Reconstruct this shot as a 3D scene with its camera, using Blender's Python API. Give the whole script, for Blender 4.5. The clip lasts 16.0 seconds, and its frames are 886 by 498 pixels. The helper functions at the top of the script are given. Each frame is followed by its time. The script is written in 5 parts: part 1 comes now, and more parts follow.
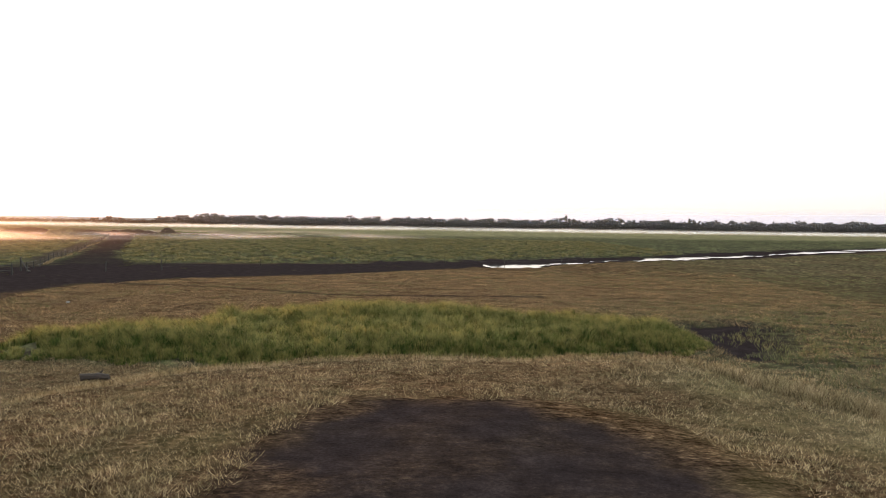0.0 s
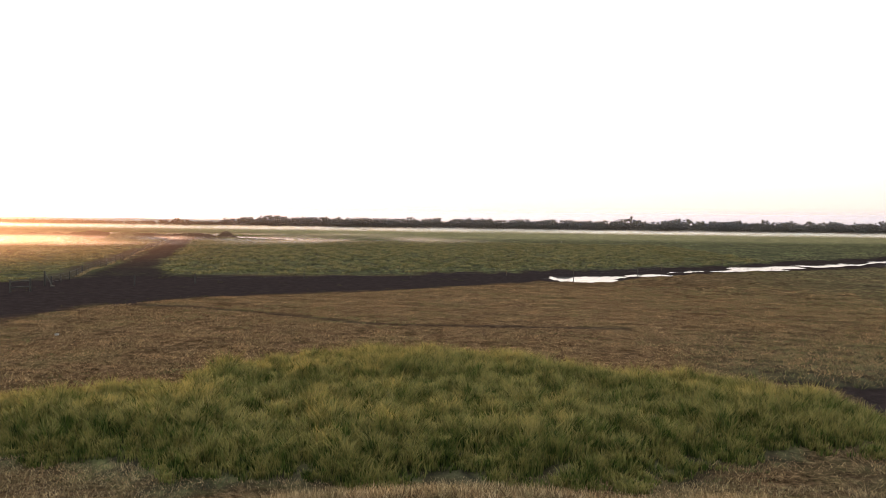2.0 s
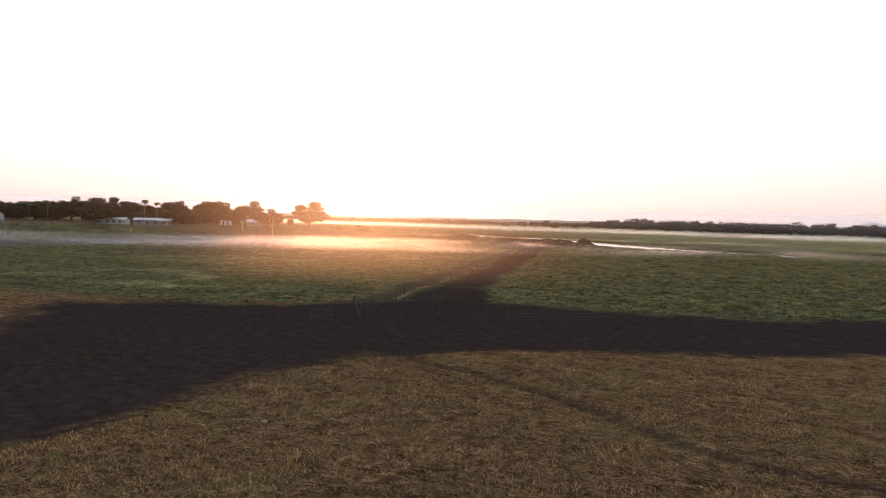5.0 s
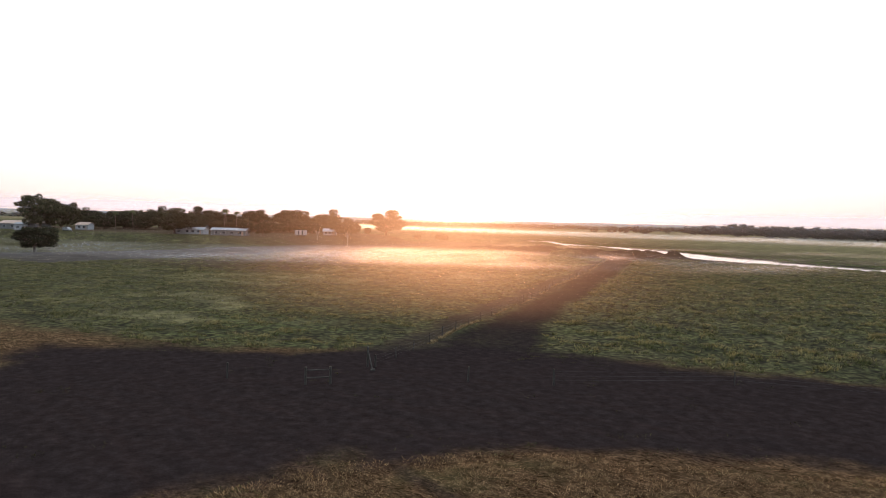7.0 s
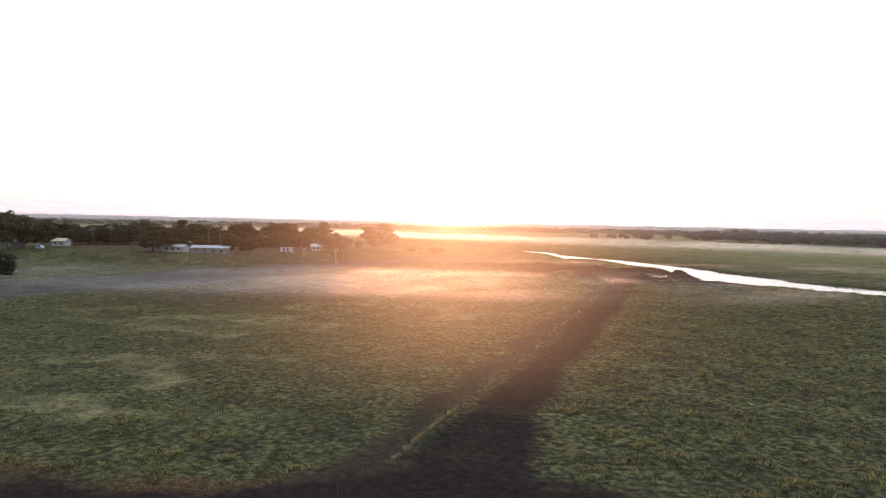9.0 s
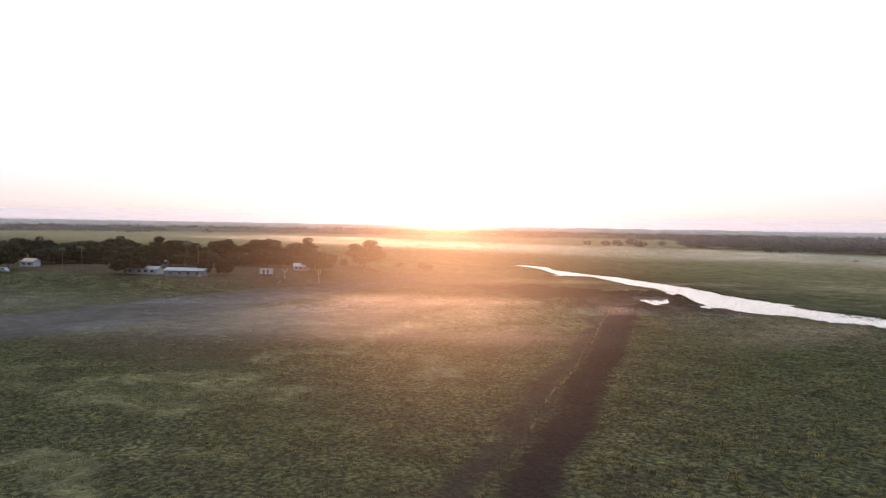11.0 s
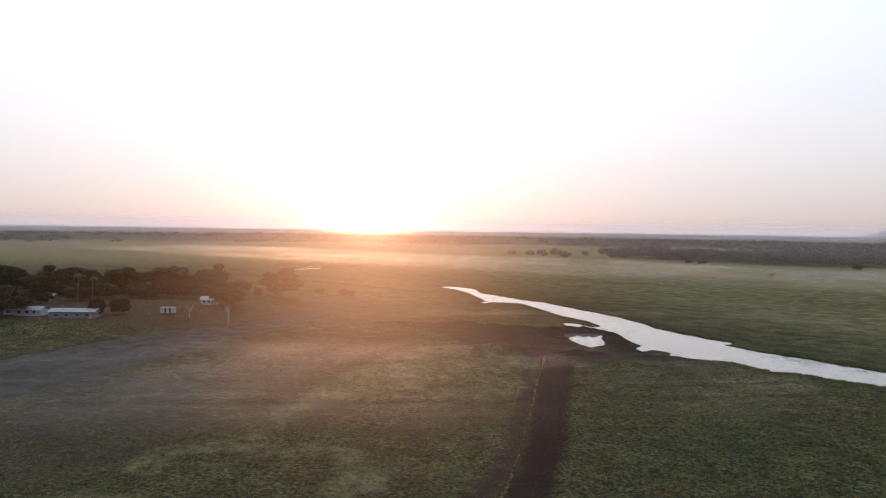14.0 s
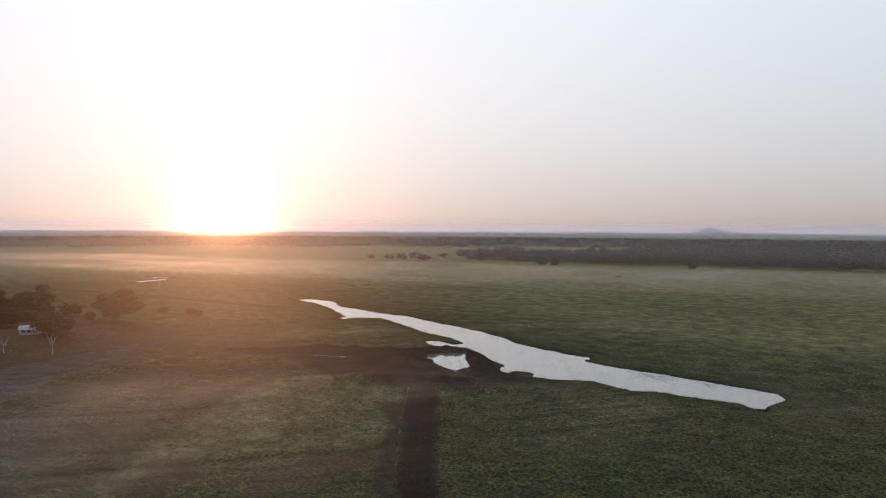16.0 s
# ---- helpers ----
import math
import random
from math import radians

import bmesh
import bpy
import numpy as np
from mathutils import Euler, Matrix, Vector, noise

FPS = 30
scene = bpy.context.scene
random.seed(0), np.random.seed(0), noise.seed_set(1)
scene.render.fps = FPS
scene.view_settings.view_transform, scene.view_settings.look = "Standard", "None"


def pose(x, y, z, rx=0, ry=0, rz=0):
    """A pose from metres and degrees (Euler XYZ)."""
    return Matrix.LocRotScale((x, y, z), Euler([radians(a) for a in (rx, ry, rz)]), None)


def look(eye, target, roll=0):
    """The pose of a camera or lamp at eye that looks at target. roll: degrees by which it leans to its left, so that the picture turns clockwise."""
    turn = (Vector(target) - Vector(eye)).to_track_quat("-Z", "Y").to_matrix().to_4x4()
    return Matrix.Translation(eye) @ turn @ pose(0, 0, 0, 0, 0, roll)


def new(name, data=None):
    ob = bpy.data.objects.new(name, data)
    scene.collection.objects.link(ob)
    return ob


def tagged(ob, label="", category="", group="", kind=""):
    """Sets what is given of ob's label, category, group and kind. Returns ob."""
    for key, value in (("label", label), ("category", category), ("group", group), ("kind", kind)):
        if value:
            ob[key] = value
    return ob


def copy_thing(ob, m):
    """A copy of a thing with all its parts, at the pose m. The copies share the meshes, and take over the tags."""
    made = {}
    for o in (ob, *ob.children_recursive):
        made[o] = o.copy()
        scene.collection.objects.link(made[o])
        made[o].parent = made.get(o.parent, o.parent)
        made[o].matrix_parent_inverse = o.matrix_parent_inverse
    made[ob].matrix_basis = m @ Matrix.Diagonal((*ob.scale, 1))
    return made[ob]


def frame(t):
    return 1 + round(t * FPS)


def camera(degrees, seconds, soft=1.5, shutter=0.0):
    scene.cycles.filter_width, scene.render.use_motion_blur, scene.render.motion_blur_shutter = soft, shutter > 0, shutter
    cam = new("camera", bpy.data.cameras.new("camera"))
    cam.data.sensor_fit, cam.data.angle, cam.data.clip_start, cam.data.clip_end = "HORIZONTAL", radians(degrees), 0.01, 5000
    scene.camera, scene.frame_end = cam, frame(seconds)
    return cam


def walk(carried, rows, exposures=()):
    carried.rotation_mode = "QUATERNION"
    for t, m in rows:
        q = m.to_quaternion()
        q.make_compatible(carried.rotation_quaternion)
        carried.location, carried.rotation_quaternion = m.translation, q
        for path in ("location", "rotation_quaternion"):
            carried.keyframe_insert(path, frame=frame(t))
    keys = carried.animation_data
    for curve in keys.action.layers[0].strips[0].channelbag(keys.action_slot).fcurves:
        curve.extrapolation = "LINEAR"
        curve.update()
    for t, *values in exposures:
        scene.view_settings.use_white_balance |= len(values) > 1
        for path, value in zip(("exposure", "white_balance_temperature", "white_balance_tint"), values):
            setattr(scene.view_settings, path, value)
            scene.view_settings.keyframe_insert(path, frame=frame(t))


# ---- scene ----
cam = camera(63.5, 16.0, soft=0.9)
PATH = [
    (0, (0.737, -0.199, 7.1), (0.673, 1.799, 7.032), 0.8),
    (0.5, (0.636, 2.847, 7.223), (0.57, 4.844, 7.155), 0.6),
    (1, (0.5, 5.963, 7.472), (0.423, 7.96, 7.401), 0.6),
    (1.5, (0.334, 9.116, 7.825), (0.229, 11.113, 7.759), 0.6),
    (2, (0.131, 12.31, 8.244), (-0.102, 14.296, 8.176), 0.7),
    (2.5, (-0.131, 15.596, 8.692), (-0.543, 17.552, 8.623), 0.8),
    (3, (-0.503, 19.046, 9.144), (-1.068, 20.963, 9.07), 1.0),
    (3.5, (-1.042, 22.706, 9.591), (-1.769, 24.567, 9.517), 1.2),
    (4, (-1.78, 26.559, 10.041), (-2.653, 28.358, 9.963), 1.3),
    (4.5, (-2.701, 30.538, 10.508), (-3.726, 32.253, 10.43), 1.4),
    (5, (-3.751, 34.521, 11.065), (-4.912, 36.147, 10.982), 1.5),
    (5.2, (-4.083, 36.122, 11.252), (-5.296, 37.710, 11.169), 1.5),
    (5.6, (-4.936, 39.353, 11.708), (-6.231, 40.875, 11.626), 1.5),
    (6, (-5.906, 42.594, 12.254), (-7.244, 44.079, 12.174), 1.45),
    (6.5, (-7.401, 46.671, 13.136), (-8.754, 48.142, 13.056), 1.4),
    (7.5, (-11.022, 54.835, 15.39), (-12.375, 56.306, 15.313), 1.4),
    (8, (-13.704, 58.862, 17.178), (-15.057, 60.333, 17.102), 1.3),
    (8.5, (-16.749, 62.924, 19.249), (-18.101, 64.396, 19.173), 1.2),
    (9, (-19.686, 66.877, 21.345), (-21.038, 68.349, 21.271), 1.15),
    (11.5, (-33.283, 84.867, 32.007), (-34.609, 86.363, 31.942), 0.9),
    (12, (-35.764, 87.987, 34.191), (-37.068, 89.501, 34.126), 1.0),
    (12.5, (-38.2, 90.952, 36.374), (-39.483, 92.485, 36.313), 0.9),
    (13, (-40.632, 93.784, 38.584), (-41.889, 95.338, 38.522), 0.8),
    (13.5, (-43.008, 96.472, 40.904), (-44.23, 98.054, 40.843), 0.8),
    (14, (-45.275, 99.039, 43.37), (-46.448, 100.658, 43.31), 0.8),
    (14.5, (-47.392, 101.565, 45.884), (-48.493, 103.233, 45.824), 0.7),
    (15, (-49.307, 104.16, 48.225), (-50.334, 105.875, 48.166), 0.6),
    (15.5, (-50.956, 106.897, 50.137), (-51.895, 108.662, 50.078), 0.5),
    (16, (-52.289, 109.719, 51.427), (-53.123, 111.536, 51.366), 0.3),
]
EXPOSURES = [(0, 0.86, 8300, 20), (1.5, 0.82, 8700, 22), (2.5, 0.72, 8800, 24), (3.5, 0.5, 8700, 25), (5, 0.3, 8200, 25), (9, 0.55, 7500, 22), (12.5, 0.0, 7200, 21), (14, -0.15, 7200, 20), (16, -0.4, 7300, 19)]
walk(cam, [(t, look(eye, target, roll)) for t, eye, target, roll in PATH], EXPOSURES)

# ---------------------------------------------------------------- light
scene.cycles.transparent_max_bounces = 64      # rays pass many thin veils of mist
SUN_AZ, SUN_EL = 41.7, 1.3          # degrees to the left of +y, degrees above the plain
sun_way = Vector((-math.sin(radians(SUN_AZ)) * math.cos(radians(SUN_EL)), math.cos(radians(SUN_AZ)) * math.cos(radians(SUN_EL)), math.sin(radians(SUN_EL))))

world = bpy.data.worlds.new("dawn_sky")
scene.world = world
world.use_nodes = True
wn, wl = world.node_tree.nodes, world.node_tree.links
sky = wn.new("ShaderNodeTexSky")
sky.sky_type = "NISHITA"
sky.sun_disc = False
sky.sun_elevation = radians(SUN_EL)
sky.sun_rotation = radians(-SUN_AZ)
sky.altitude = 0
sky.air_density, sky.dust_density, sky.ozone_density = 1.0, 0.5, 1.0
# thick morning haze: it greys the blue and the orange, lifts the skyline and spreads a glow round the sun
grey = wn.new("ShaderNodeHueSaturation")
grey.inputs["Saturation"].default_value = 0.5
grey.inputs["Value"].default_value = 0.11
wl.new(sky.outputs[0], grey.inputs["Color"])
way = wn.new("ShaderNodeTexCoord").outputs["Generated"]


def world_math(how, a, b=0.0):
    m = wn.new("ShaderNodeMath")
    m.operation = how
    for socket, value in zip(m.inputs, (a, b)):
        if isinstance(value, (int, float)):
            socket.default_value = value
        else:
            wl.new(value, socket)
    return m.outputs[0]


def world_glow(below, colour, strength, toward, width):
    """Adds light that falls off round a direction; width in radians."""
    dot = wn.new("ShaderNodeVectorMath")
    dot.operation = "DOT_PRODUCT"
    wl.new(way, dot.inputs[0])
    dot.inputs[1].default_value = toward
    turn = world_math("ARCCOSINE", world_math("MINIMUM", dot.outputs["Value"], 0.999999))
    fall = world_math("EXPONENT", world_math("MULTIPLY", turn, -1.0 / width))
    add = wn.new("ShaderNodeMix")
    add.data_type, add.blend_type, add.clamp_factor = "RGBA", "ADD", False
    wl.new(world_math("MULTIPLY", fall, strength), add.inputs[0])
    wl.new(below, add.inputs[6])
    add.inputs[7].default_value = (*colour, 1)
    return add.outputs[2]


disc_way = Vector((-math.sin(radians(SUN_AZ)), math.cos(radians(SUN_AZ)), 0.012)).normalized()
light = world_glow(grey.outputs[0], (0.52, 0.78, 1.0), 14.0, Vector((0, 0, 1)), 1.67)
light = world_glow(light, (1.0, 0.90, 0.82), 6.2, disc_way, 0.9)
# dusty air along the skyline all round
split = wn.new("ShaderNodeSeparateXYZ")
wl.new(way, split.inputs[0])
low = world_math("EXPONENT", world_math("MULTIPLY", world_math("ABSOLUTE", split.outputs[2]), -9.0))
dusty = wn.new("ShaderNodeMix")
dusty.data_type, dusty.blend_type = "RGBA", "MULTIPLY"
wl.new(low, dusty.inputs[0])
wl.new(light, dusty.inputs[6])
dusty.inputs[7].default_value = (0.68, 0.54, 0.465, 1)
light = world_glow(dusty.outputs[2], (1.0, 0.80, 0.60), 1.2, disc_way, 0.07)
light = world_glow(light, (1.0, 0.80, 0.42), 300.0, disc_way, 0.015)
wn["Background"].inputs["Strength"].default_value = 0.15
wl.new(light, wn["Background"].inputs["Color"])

sun = new("sun", bpy.data.lights.new("sun", "SUN"))
sun.data.energy, sun.data.angle, sun.data.color = 5.0, radians(3.0), (1.0, 0.58, 0.32)
sun.matrix_world = look((0, 0, 50), Vector((0, 0, 50)) - sun_way)


# ---------------------------------------------------------------- materials
def material(name, rough=0.9, spec=0.2):
    m = bpy.data.materials.new(name)
    m.use_nodes = True
    b = m.node_tree.nodes["Principled BSDF"]
    b.inputs["Roughness"].default_value = rough
    b.inputs["Specular IOR Level"].default_value = spec
    return m, m.node_tree.nodes, m.node_tree.links, b


def place_of(nodes):
    return nodes.new("ShaderNodeTexCoord").outputs["Object"]


def noise_at(nodes, links, where, scale, detail=4.0, rough=0.6):
    n = nodes.new("ShaderNodeTexNoise")
    n.inputs["Scale"].default_value, n.inputs["Detail"].default_value, n.inputs["Roughness"].default_value = scale, detail, rough
    links.new(where, n.inputs["Vector"])
    return n.outputs["Fac"]


def ramp(nodes, links, fac, stops):
    r = nodes.new("ShaderNodeValToRGB")
    e = r.color_ramp.elements
    e[0].position, e[0].color = stops[0][0], (*stops[0][1], 1)
    e[1].position, e[1].color = stops[-1][0], (*stops[-1][1], 1)
    for p, c in stops[1:-1]:
        s = e.new(p)
        s.color = (*c, 1)
    links.new(fac, r.inputs["Fac"])
    return r.outputs["Color"]


def mix(nodes, links, fac, a, b, how="MIX"):
    m = nodes.new("ShaderNodeMix")
    m.data_type, m.blend_type = "RGBA", how
    for socket, value in ((m.inputs[0], fac), (m.inputs[6], a), (m.inputs[7], b)):
        if isinstance(value, (int, float)):
            socket.default_value = value
        elif isinstance(value, tuple):
            socket.default_value = (*value, 1)
        else:
            links.new(value, socket)
    return m.outputs[2]


def calc(nodes, links, how, a, b=0.0, clamp=False):
    m = nodes.new("ShaderNodeMath")
    m.operation, m.use_clamp = how, clamp
    for socket, value in zip(m.inputs, (a, b)):
        if isinstance(value, (int, float)):
            socket.default_value = value
        else:
            links.new(value, socket)
    return m.outputs[0]


def bump(nodes, links, shader, height, strength, distance):
    b = nodes.new("ShaderNodeBump")
    b.inputs["Strength"].default_value, b.inputs["Distance"].default_value = strength, distance
    links.new(height, b.inputs["Height"])
    links.new(b.outputs["Normal"], shader.inputs["Normal"])


def ground_material():
    m, n, l, b = material("plain_soil_and_grass", 1.0, 0.0)
    p = place_of(n)
    cover = n.new("ShaderNodeAttribute")
    cover.attribute_name = "cover"
    cover2 = n.new("ShaderNodeAttribute")
    cover2.attribute_name = "cover2"
    one, two = n.new("ShaderNodeSeparateColor"), n.new("ShaderNodeSeparateColor")
    l.new(cover.outputs["Color"], one.inputs[0])
    l.new(cover2.outputs["Color"], two.inputs[0])
    wide, mid = noise_at(n, l, p, 0.02, 5), noise_at(n, l, p, 0.16, 5)
    small, fine = noise_at(n, l, p, 1.1, 5, 0.7), noise_at(n, l, p, 11.0, 4, 0.75)
    # mown rows: noise drawn out along the rows
    turned = n.new("ShaderNodeMapping")
    turned.inputs["Rotation"].default_value = (0, 0, radians(8))
    turned.inputs["Scale"].default_value = (0.22, 1.0, 1.0)
    l.new(p, turned.inputs["Vector"])
    rows = noise_at(n, l, turned.outputs[0], 0.75, 4, 0.65)
    grain = calc(n, l, "ADD", calc(n, l, "MULTIPLY", small, 0.5), calc(n, l, "MULTIPLY", fine, 0.5))
    fibre = n.new("ShaderNodeMapping")
    fibre.inputs["Scale"].default_value = (0.7, 1.25, 1.0)
    fibre.inputs["Rotation"].default_value = (0, 0, radians(-14))
    l.new(p, fibre.inputs["Vector"])
    strands = noise_at(n, l, fibre.outputs[0], 6.0, 5, 0.75)
    tangle = noise_at(n, l, fibre.outputs[0], 2.2, 4, 0.7)
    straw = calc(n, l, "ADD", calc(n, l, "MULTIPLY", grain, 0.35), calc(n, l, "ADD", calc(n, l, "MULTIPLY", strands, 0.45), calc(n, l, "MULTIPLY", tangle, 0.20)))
    # near-black stops paint the shade in the gaps between straws
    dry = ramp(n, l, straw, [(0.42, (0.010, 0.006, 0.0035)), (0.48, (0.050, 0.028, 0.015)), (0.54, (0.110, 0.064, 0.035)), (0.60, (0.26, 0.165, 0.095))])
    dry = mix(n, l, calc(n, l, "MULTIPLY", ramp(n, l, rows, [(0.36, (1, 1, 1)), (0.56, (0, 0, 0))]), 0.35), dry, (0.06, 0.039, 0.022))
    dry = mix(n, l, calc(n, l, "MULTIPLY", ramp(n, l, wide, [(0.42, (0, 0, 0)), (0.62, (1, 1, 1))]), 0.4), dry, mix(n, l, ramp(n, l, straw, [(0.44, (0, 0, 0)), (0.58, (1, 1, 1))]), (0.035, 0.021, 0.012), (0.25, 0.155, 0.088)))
    dry = mix(n, l, calc(n, l, "MULTIPLY", ramp(n, l, mid, [(0.52, (0, 0, 0)), (0.68, (1, 1, 1))]), 0.3), dry, mix(n, l, straw, (0.03, 0.03, 0.012), (0.15, 0.14, 0.06)))
    # tussocks: soft clumps, with light tops and shaded gaps painted into the colour
    tuft = noise_at(n, l, p, 1.25, 3, 0.6)
    wobble = n.new("ShaderNodeTexNoise")
    wobble.inputs["Scale"].default_value, wobble.inputs["Detail"].default_value = 0.9, 3
    l.new(p, wobble.inputs["Vector"])
    bent = n.new("ShaderNodeVectorMath")
    bent.operation = "MULTIPLY_ADD"
    l.new(wobble.outputs["Color"], bent.inputs[0])
    bent.inputs[1].default_value = (1.6, 1.6, 0.0)
    l.new(p, bent.inputs[2])
    cells = n.new("ShaderNodeTexVoronoi")
    cells.feature, cells.voronoi_dimensions = "SMOOTH_F1", "2D"
    cells.inputs["Scale"].default_value, cells.inputs["Smoothness"].default_value = 1.15, 0.5
    l.new(bent.outputs[0], cells.inputs["Vector"])
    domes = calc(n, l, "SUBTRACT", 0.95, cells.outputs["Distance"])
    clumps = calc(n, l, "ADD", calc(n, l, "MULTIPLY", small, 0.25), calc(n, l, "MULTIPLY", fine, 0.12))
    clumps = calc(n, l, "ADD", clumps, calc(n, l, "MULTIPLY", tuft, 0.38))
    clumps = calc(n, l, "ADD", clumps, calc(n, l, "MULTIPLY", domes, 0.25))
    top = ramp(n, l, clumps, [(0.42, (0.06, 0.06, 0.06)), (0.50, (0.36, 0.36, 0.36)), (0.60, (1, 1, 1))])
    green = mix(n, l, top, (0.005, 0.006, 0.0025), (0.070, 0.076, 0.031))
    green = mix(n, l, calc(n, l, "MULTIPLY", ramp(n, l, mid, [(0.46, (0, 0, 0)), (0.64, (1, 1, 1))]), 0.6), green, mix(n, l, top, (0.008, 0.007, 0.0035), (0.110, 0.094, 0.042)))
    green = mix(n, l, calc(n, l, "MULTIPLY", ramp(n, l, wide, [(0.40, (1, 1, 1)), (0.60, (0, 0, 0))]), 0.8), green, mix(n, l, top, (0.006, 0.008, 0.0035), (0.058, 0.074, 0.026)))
    # broad drifts over the far plain
    drawn = n.new("ShaderNodeMapping")
    drawn.inputs["Scale"].default_value = (0.004, 0.016, 1.0)
    l.new(p, drawn.inputs["Vector"])
    drift = noise_at(n, l, drawn.outputs[0], 1.4, 9, 0.78)
    green = mix(n, l, calc(n, l, "MULTIPLY", ramp(n, l, drift, [(0.43, (0, 0, 0)), (0.60, (1, 1, 1))]), 0.5), green, mix(n, l, top, (0.013, 0.0105, 0.0045), (0.105, 0.094, 0.050)))
    patchy = noise_at(n, l, p, 0.11, 7, 0.82)
    uneven = ramp(n, l, patchy, [(0.38, (0.50, 0.52, 0.50)), (0.50, (0.95, 0.95, 0.95)), (0.62, (1.7, 1.6, 1.45))])
    green = mix(n, l, 1.0, green, uneven, "MULTIPLY")
    trodden = ramp(n, l, noise_at(n, l, p, 0.55, 6, 0.75), [(0.34, (0.70, 0.66, 0.64)), (0.50, (0.97, 0.97, 0.97)), (0.66, (1.30, 1.28, 1.25))])
    dry = mix(n, l, 1.0, dry, trodden, "MULTIPLY")
    mud = ramp(n, l, grain, [(0.36, (0.010, 0.0072, 0.0070)), (0.52, (0.019, 0.0136, 0.0132)), (0.68, (0.036, 0.0265, 0.025))])
    silt = ramp(n, l, mid, [(0.35, (0.034, 0.030, 0.032)), (0.65, (0.068, 0.061, 0.064))])
    soil = ramp(n, l, grain, [(0.35, (0.034, 0.024, 0.018)), (0.65, (0.085, 0.062, 0.047))])
    pale = ramp(n, l, grain, [(0.36, (0.10, 0.092, 0.045)), (0.62, (0.26, 0.225, 0.12))])
    pale = mix(n, l, 1.0, pale, uneven, "MULTIPLY")
    wood = ramp(n, l, mid, [(0.35, (0.012, 0.018, 0.010)), (0.65, (0.030, 0.037, 0.022))])
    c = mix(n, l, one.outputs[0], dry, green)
    c = mix(n, l, two.outputs[0], c, pale)
    c = mix(n, l, two.outputs[1], c, soil)
    c = mix(n, l, one.outputs[2], c, silt)
    c = mix(n, l, two.outputs[2], c, wood)
    c = mix(n, l, one.outputs[1], c, mud)
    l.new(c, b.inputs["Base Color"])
    wet_grass = calc(n, l, "MULTIPLY", one.outputs[0], calc(n, l, "SUBTRACT", 1.0, one.outputs[1], True))
    # a little dew shine on the grass
    dewy = calc(n, l, "MULTIPLY", calc(n, l, "MULTIPLY", wet_grass, calc(n, l, "SUBTRACT", 1.0, two.outputs[1], True)), 0.014)
    b.inputs["Specular IOR Level"].default_value = 0.0
    shine, both = n.new("ShaderNodeBsdfGlossy"), n.new("ShaderNodeMixShader")
    shine.inputs["Roughness"].default_value = 0.6
    shine.inputs["Color"].default_value = (1.0, 0.86, 0.76, 1)
    l.new(dewy, both.inputs[0])
    l.new(b.outputs[0], both.inputs[1])
    l.new(shine.outputs[0], both.inputs[2])
    l.new(both.outputs[0], n["Material Output"].inputs["Surface"])
    relief = calc(n, l, "SUBTRACT", 1.0, calc(n, l, "MULTIPLY", one.outputs[1], 0.7), True)
    bump(n, l, b, calc(n, l, "MULTIPLY", relief, calc(n, l, "ADD", straw, calc(n, l, "ADD", calc(n, l, "MULTIPLY", small, 0.7), calc(n, l, "MULTIPLY", domes, calc(n, l, "MULTIPLY", one.outputs[0], 1.6))))), 1.0, 0.45)
    return m


def blade_material(name, colours, rough=0.7, through_light=0.35, tips=None, patch_scale=0.35, each=False):
    """Grass or leaves: colours vary from blade to blade and over some metres."""
    m, n, l, b = material(name, rough, 0.12)
    geo = n.new("ShaderNodeNewGeometry")
    c1 = ramp(n, l, geo.outputs["Random Per Island"], [(i / (len(colours) - 1), c) for i, c in enumerate(colours)])
    p = place_of(n)
    patch = noise_at(n, l, p, patch_scale, 3)
    c2 = mix(n, l, ramp(n, l, patch, [(0.35, (0, 0, 0)), (0.65, (1, 1, 1))]), c1, (0.50, 0.55, 0.48), "MULTIPLY")
    if tips:
        tip = n.new("ShaderNodeAttribute")
        tip.attribute_name = "tip"
        c2 = mix(n, l, calc(n, l, "MULTIPLY", tip.outputs["Fac"], ramp(n, l, noise_at(n, l, p, patch_scale * 1.4, 4), [(0.40, (0.05, 0.05, 0.05)), (0.58, (1, 1, 1))])), c2, tips)
    if each:
        who = n.new("ShaderNodeObjectInfo")
        c2 = mix(n, l, 1.0, c2, ramp(n, l, who.outputs["Random"], [(0.0, (0.65, 0.70, 0.65)), (0.5, (1.0, 1.0, 1.0)), (1.0, (1.75, 1.55, 1.45))]), "MULTIPLY")
    l.new(c2, b.inputs["Base Color"])
    t = n.new("ShaderNodeBsdfTranslucent")
    l.new(c2, t.inputs["Color"])
    s = n.new("ShaderNodeMixShader")
    s.inputs[0].default_value = through_light
    l.new(b.outputs[0], s.inputs[1])
    l.new(t.outputs[0], s.inputs[2])
    l.new(s.outputs[0], n["Material Output"].inputs["Surface"])
    return m


def plain_material(name, dark, light, scale=3.0, rough=0.8, spec=0.3, metal=0.0, relief=0.02):
    m, n, l, b = material(name, rough, spec)
    p = place_of(n)
    a, f = noise_at(n, l, p, scale, 4), noise_at(n, l, p, scale * 9, 3)
    g = calc(n, l, "ADD", calc(n, l, "MULTIPLY", a, 0.65), calc(n, l, "MULTIPLY", f, 0.35))
    l.new(ramp(n, l, g, [(0.35, dark), (0.65, light)]), b.inputs["Base Color"])
    b.inputs["Metallic"].default_value = metal
    bump(n, l, b, g, 0.5, relief)
    return m


